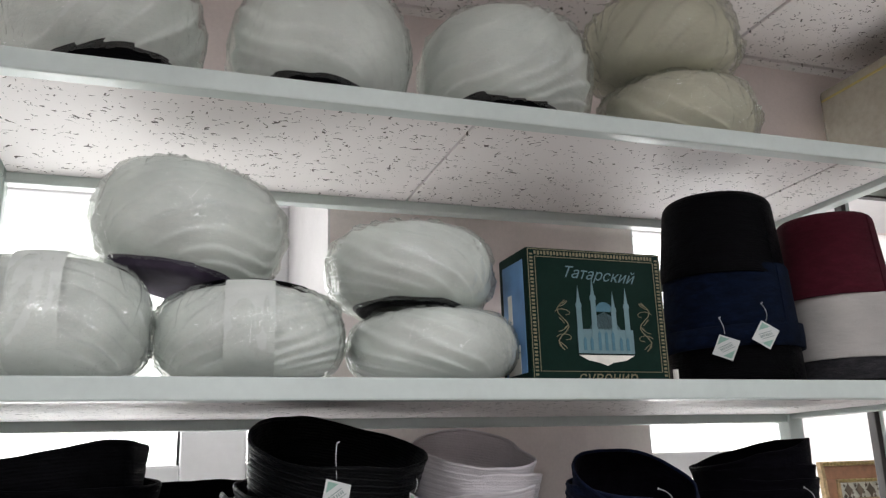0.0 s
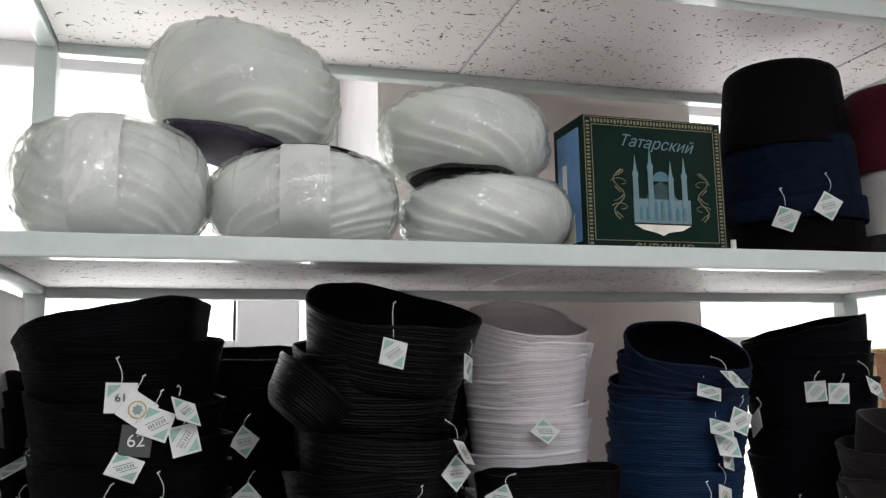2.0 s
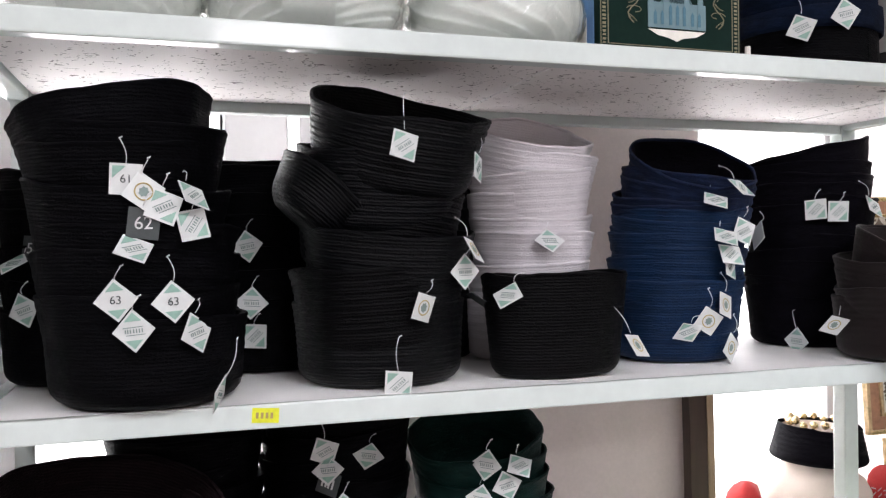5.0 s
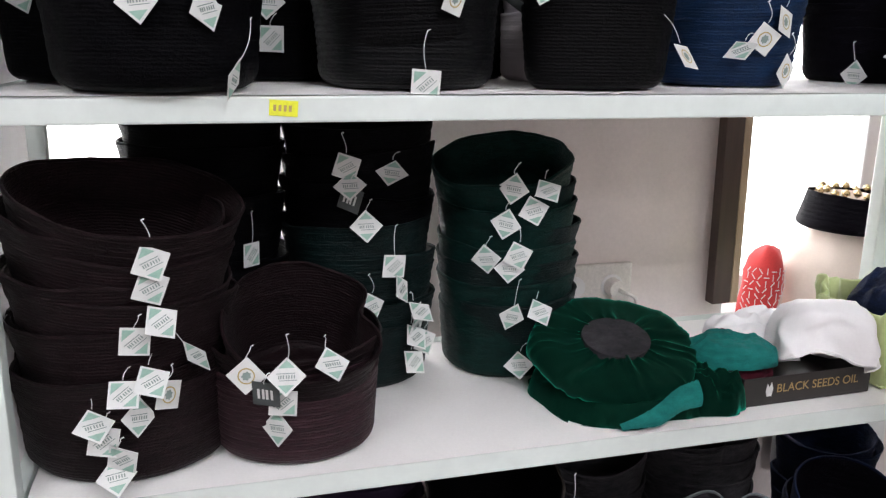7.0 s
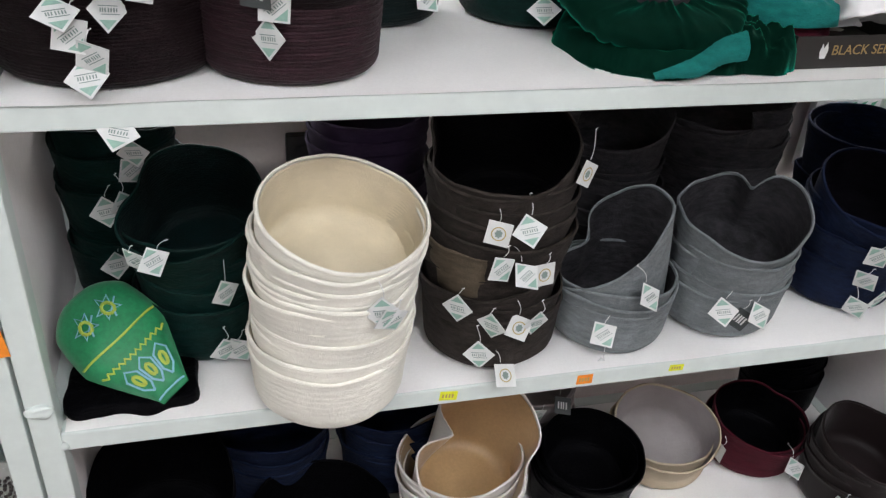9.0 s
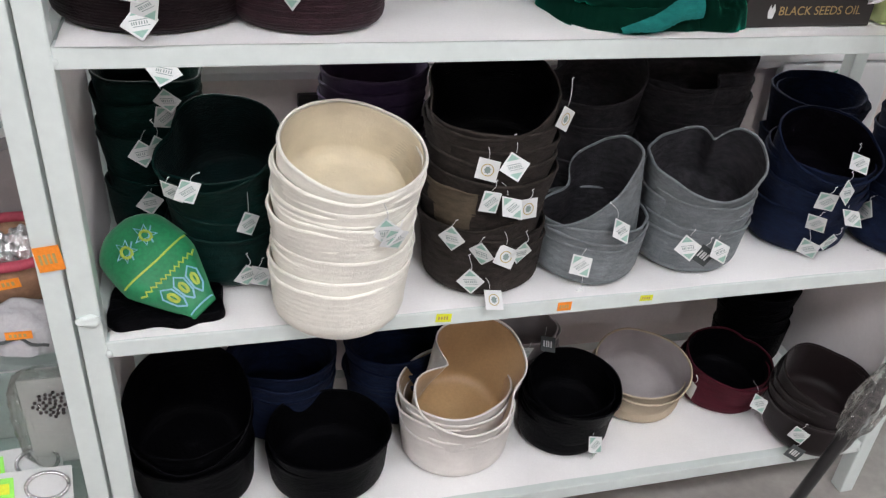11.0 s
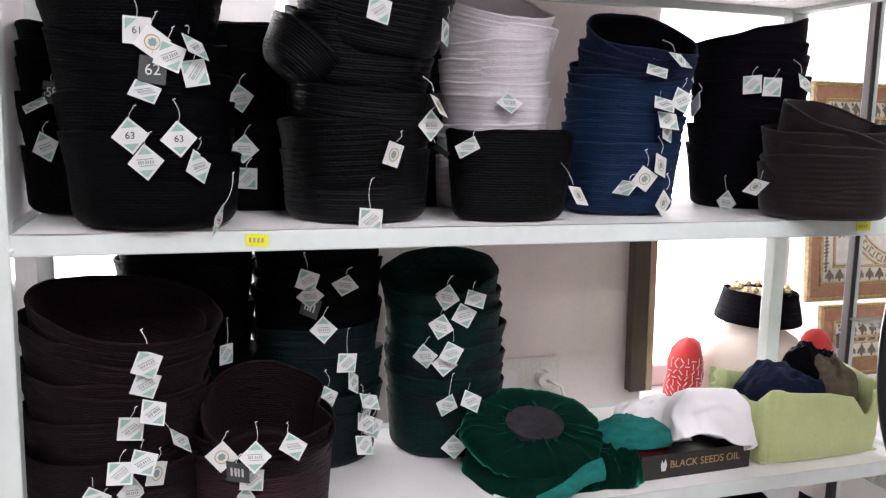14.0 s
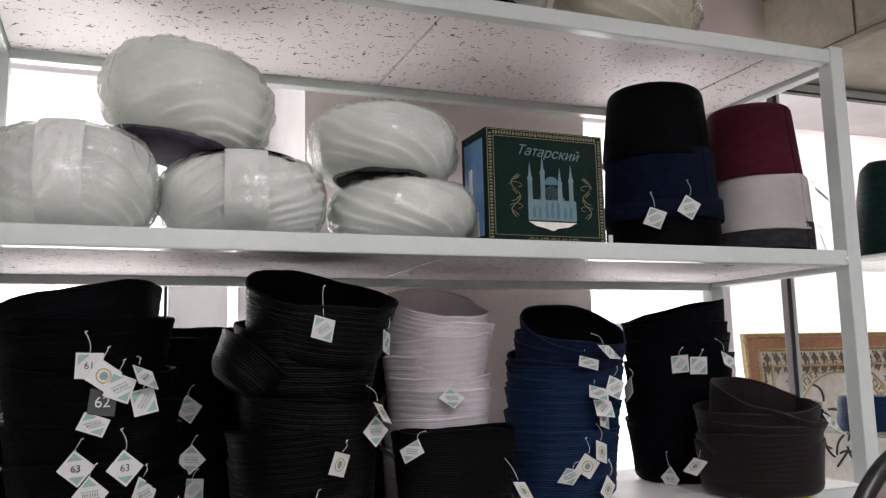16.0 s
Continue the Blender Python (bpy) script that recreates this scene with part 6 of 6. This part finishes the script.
# ---------- neighbouring show cases ----------
def case_right():
    c = thing("glass_showcase", pose(1.57, -0.20, 0), "dark-framed glass showcase beside the rack", "showcase")
    w, d, h = 0.55, 0.62, 2.20
    for x, y in ((0, d - 0.02), (w - 0.02, d - 0.02), (w - 0.02, 0)):
        part("post", box_bm(x, x + 0.012, y, y + 0.02, 0, h, 0.002), M_DARKMETAL, c)
        part("post_strip", box_bm(x + 0.0125, x + 0.022, y, y + 0.02, 0, h, 0.002), M_ENAMEL, c, "light grey strip")
    for y in (0.0, d - 0.02):
        part("top_rail", box_bm(0.022, w - 0.022, y, y + 0.02, h - 0.018, h, 0.002), M_ENAMEL, c)
        part("rail_seal", box_bm(0.022, w - 0.022, y + 0.002, y + 0.018, h - 0.023, h - 0.0185), M_DARKMETAL, c, "dark seal under the rail")
    part("top_board", box_bm(0.0, w, 0, d, h + 0.002, h + 0.018, 0.002), M_BEIGEBOX, c, "grey-beige top board")
    for z in (0.35, 0.75, 1.08, 1.40, 1.755):
        part("glass_shelf", box_bm(0.002, w - 0.023, 0.01, d - 0.022, z, z + 0.006), M_SHELFGLASS, c, "green-edged glass shelf")
    part("plinth", box_bm(0.002, w - 0.023, 0.002, d - 0.022, 0, 0.1, 0.004), M_ENAMEL, c)
    b = thing("storage_carton", pose(1.575, -0.14, h + 0.02), "grey-beige carton lying on top of a showcase", "box")
    part("carton", box_bm(0, 0.5, 0, 0.56, 0, 0.20, 0.012), M_BEIGEBOX, b)
    part("flap_seam", box_bm(-0.002, 0.0, 0.30, 0.303, 0.0, 0.195), M_INK, b)
    part("edge_tape", box_bm(-0.003, 0.0, 0.01, 0.55, 0.172, 0.176), M_OCHRE, b)


case_right()
fez(1.655, 0.20, 1.762, 0.075, 0.045, 0.20, M_DKGREEN, "dark green embroidered tall cap on a glass shelf", 8, soft=0.03)
fez(1.640, 0.28, 1.407, 0.060, 0.055, 0.07, M_BLUE, "royal blue velvet cap on a glass shelf", 9)
fez(1.635, 0.20, 1.087, 0.080, 0.065, 0.22, M_DKGREEN, "dark green beaded cap on a glass shelf", 10, soft=0.02)


def case_left():
    c = thing("glass_showcase", pose(-0.72, 0.0, 0), "white-framed glass showcase with trinkets", "showcase")
    w, d, h = 0.685, 0.40, 1.25
    for x in (0, w - 0.028):
        for y in (0.003, d - 0.03):
            part("post", box_bm(x, x + 0.028, y, y + 0.028, 0, h, 0.002), M_ENAMEL, c)
    for z in (0.22, 0.522, 0.86):
        part("glass_shelf", box_bm(0.004, w - 0.03, 0.006, d - 0.03, z, z + 0.006), M_SHELFGLASS, c, "green-edged glass shelf")
    part("back_panel", box_bm(0.03, w - 0.03, d - 0.006, d, 0.05, h), M_REVEAL, c)
    part("top_board", box_bm(0, w, 0, d, h + 0.002, h + 0.014, 0.002), M_ENAMEL, c)
    part("plinth", box_bm(0.03, w - 0.03, 0.01, d - 0.01, 0, 0.05), M_ENAMEL, c)


case_left()
wick = thing("trinket_basket", pose(-0.135, 0.17, 0.529), "brown wicker trinket basket with a crimson rim", "basket")
part("wall", grid_bm([[(r * math.cos(k * math.tau / 40), r * 0.8 * math.sin(k * math.tau / 40), z) for k in range(40)] for r, z in ((0.01, 0.002), (0.072, 0.0), (0.082, 0.05), (0.086, 0.095), (0.082, 0.096), (0.076, 0.05), (0.066, 0.012), (0.01, 0.012))]), M_KRAFT, wick, "", None, True)
part("rim", tube_bm([(0.086 * math.cos(k * math.tau / 40), 0.069 * math.sin(k * math.tau / 40), 0.09) for k in range(41)], 0.0075, 8), M_PINKTRIM, wick, "crimson cloth rim", None, True)
part("bead_filling", drape_bm(0.13, 0.10, 0.05, 61, 0.6), M_SILVER, wick, "silver beads", pose(0, 0, 0.04))
hood = thing("trinket_carton", pose(-0.20, 0.25, 0.529), "pale pink peaked carton behind a basket", "box")
part("carton", plate_bm([(0, 0), (0.14, 0), (0.14, 0.16), (0.10, 0.20), (0.0, 0.17)], 0.05), M_LINING, hood)
purse = thing("clasp_purse", pose(-0.108, 0.06, 0.529, 0, 0, -8), "grey cloth purse with a beaded zip", "purse")
part("body", drape_bm(0.10, 0.07, 0.055, 62, 0.15, 26, 0.5), M_GREYCLOTH, purse, "", None, True)
part("zip", tube_bm([(-0.04 + 0.08 * i / 14, -0.036 + 0.004 * math.sin(i), 0.016 + 0.012 * math.sin(i / 14 * math.pi)) for i in range(15)], 0.0022, 6), M_INK, purse, "dark beaded zip")
sticker(-0.112, 0.627, 0.032, 0.014, M_ORANGE, "orange price sticker on the showcase glass", 0.05, -8)
sticker(-0.105, 0.566, 0.032, 0.012, M_ORANGE, "orange price sticker on a purse", 0.022, 0)
pouch = thing("bead_pouch", pose(-0.110, 0.12, 0.229), "clear pouch with an apple-shaped bead brooch", "pouch")
part("film", film_bm(0.055, 0.20, 63, 0.008), M_FILM, pouch, "crumpled clear film", Matrix.Diagonal((1, 0.35, 1, 1)), True)
part("backing_card", box_bm(-0.045, 0.045, 0.0, 0.002, 0.01, 0.18), M_CARD, pouch)
bm = []
for k in range(40):
    q, rr = k * 2.4, 0.026 * math.sqrt((k + 0.5) / 40)
    t = bmesh.new()
    bmesh.ops.create_icosphere(t, subdivisions=1, radius=0.0032, matrix=Matrix.Translation((rr * math.cos(q) * (1.0 + 0.12 * math.cos(2 * q)), -0.006, 0.135 + rr * math.sin(q))))
    bm.append(t)
part("bead_apple", merge(*bm), M_WINE, pouch, "wine-red beads in an apple shape")
for k, (px, pz) in enumerate(((-0.165, 0.229), (-0.185, 0.229))):
    brace = thing("bracelet_card", pose(px + 0.01, 0.05 + 0.05 * k, pz, -35, 0, 6 * k), "bead bracelet on a white card with a lime tag", "bracelet", "bracelets on cards")
    part("card", box_bm(-0.05, 0.06, 0, 0.001, 0, 0.05), M_CARD, brace)
    part("lime_tag", box_bm(-0.048, -0.022, -0.0012, 0, 0.012, 0.042), M_TAGLIME, brace, "lime green tag")
    part("yellow_label", box_bm(-0.044, -0.028, -0.0022, -0.0012, 0.018, 0.034), M_YELLOW, brace, "yellow price label")
    part("bead_ring", tube_bm([(0.025 + 0.03 * math.cos(i * math.tau / 30), -0.004, 0.024 + 0.02 * math.sin(i * math.tau / 30)) for i in range(31)], 0.003, 6), M_SILVER, brace, "ring of silver beads", None, True)


def stand_mirror():
    """An oval mirror with a black rim on a leaning black pole."""
    s = thing("stand_mirror", pose(0.86, -0.30, 0), "oval mirror with a black rim on a black pole", "mirror")
    cx, cz, rx, rz = 0.225, 1.24, 0.148, 0.215
    ring = [(cx + rx * math.cos(k * math.tau / 56), 0, cz + rz * math.sin(k * math.tau / 56)) for k in range(57)]
    part("rim", tube_bm(ring, 0.011, 10), M_BLACKGLOSS, s, "", None, True)
    part("glass", plate_bm([(cx + (rx - 0.006) * math.cos(k * math.tau / 56), cz + (rz - 0.006) * math.sin(k * math.tau / 56)) for k in range(56)], 0.004), M_MIRROR, s, "silvered glass", pose(0, -0.002, 0))
    part("pole", tube_bm([(-0.10, 0.0, 0.02), (0.205, 0.0, 1.03)], 0.0085, 12), M_BLACKGLOSS, s, "", None, True)
    part("foot", tube_bm([(-0.10, 0, 0), (-0.10, 0, 0.02)], 0.13, 32), M_BLACKGLOSS, s, "round black foot")
    bm = bmesh.new()
    bmesh.ops.create_icosphere(bm, subdivisions=4, radius=1.0)
    for v in bm.verts:
        n = v.co.copy()
        k = 1 + 0.45 * (1 - abs(noise.noise(n * 2.2))) ** 3
        v.co = Vector((n.x * 0.016 * k, n.y * 0.016 * k, n.z * 0.05 * k))
    part("film_rest", bm, M_FILM, s, "torn clear film on the pole", pose(0.069, 0, 0.58, 0, 17, 0), True)


stand_mirror()
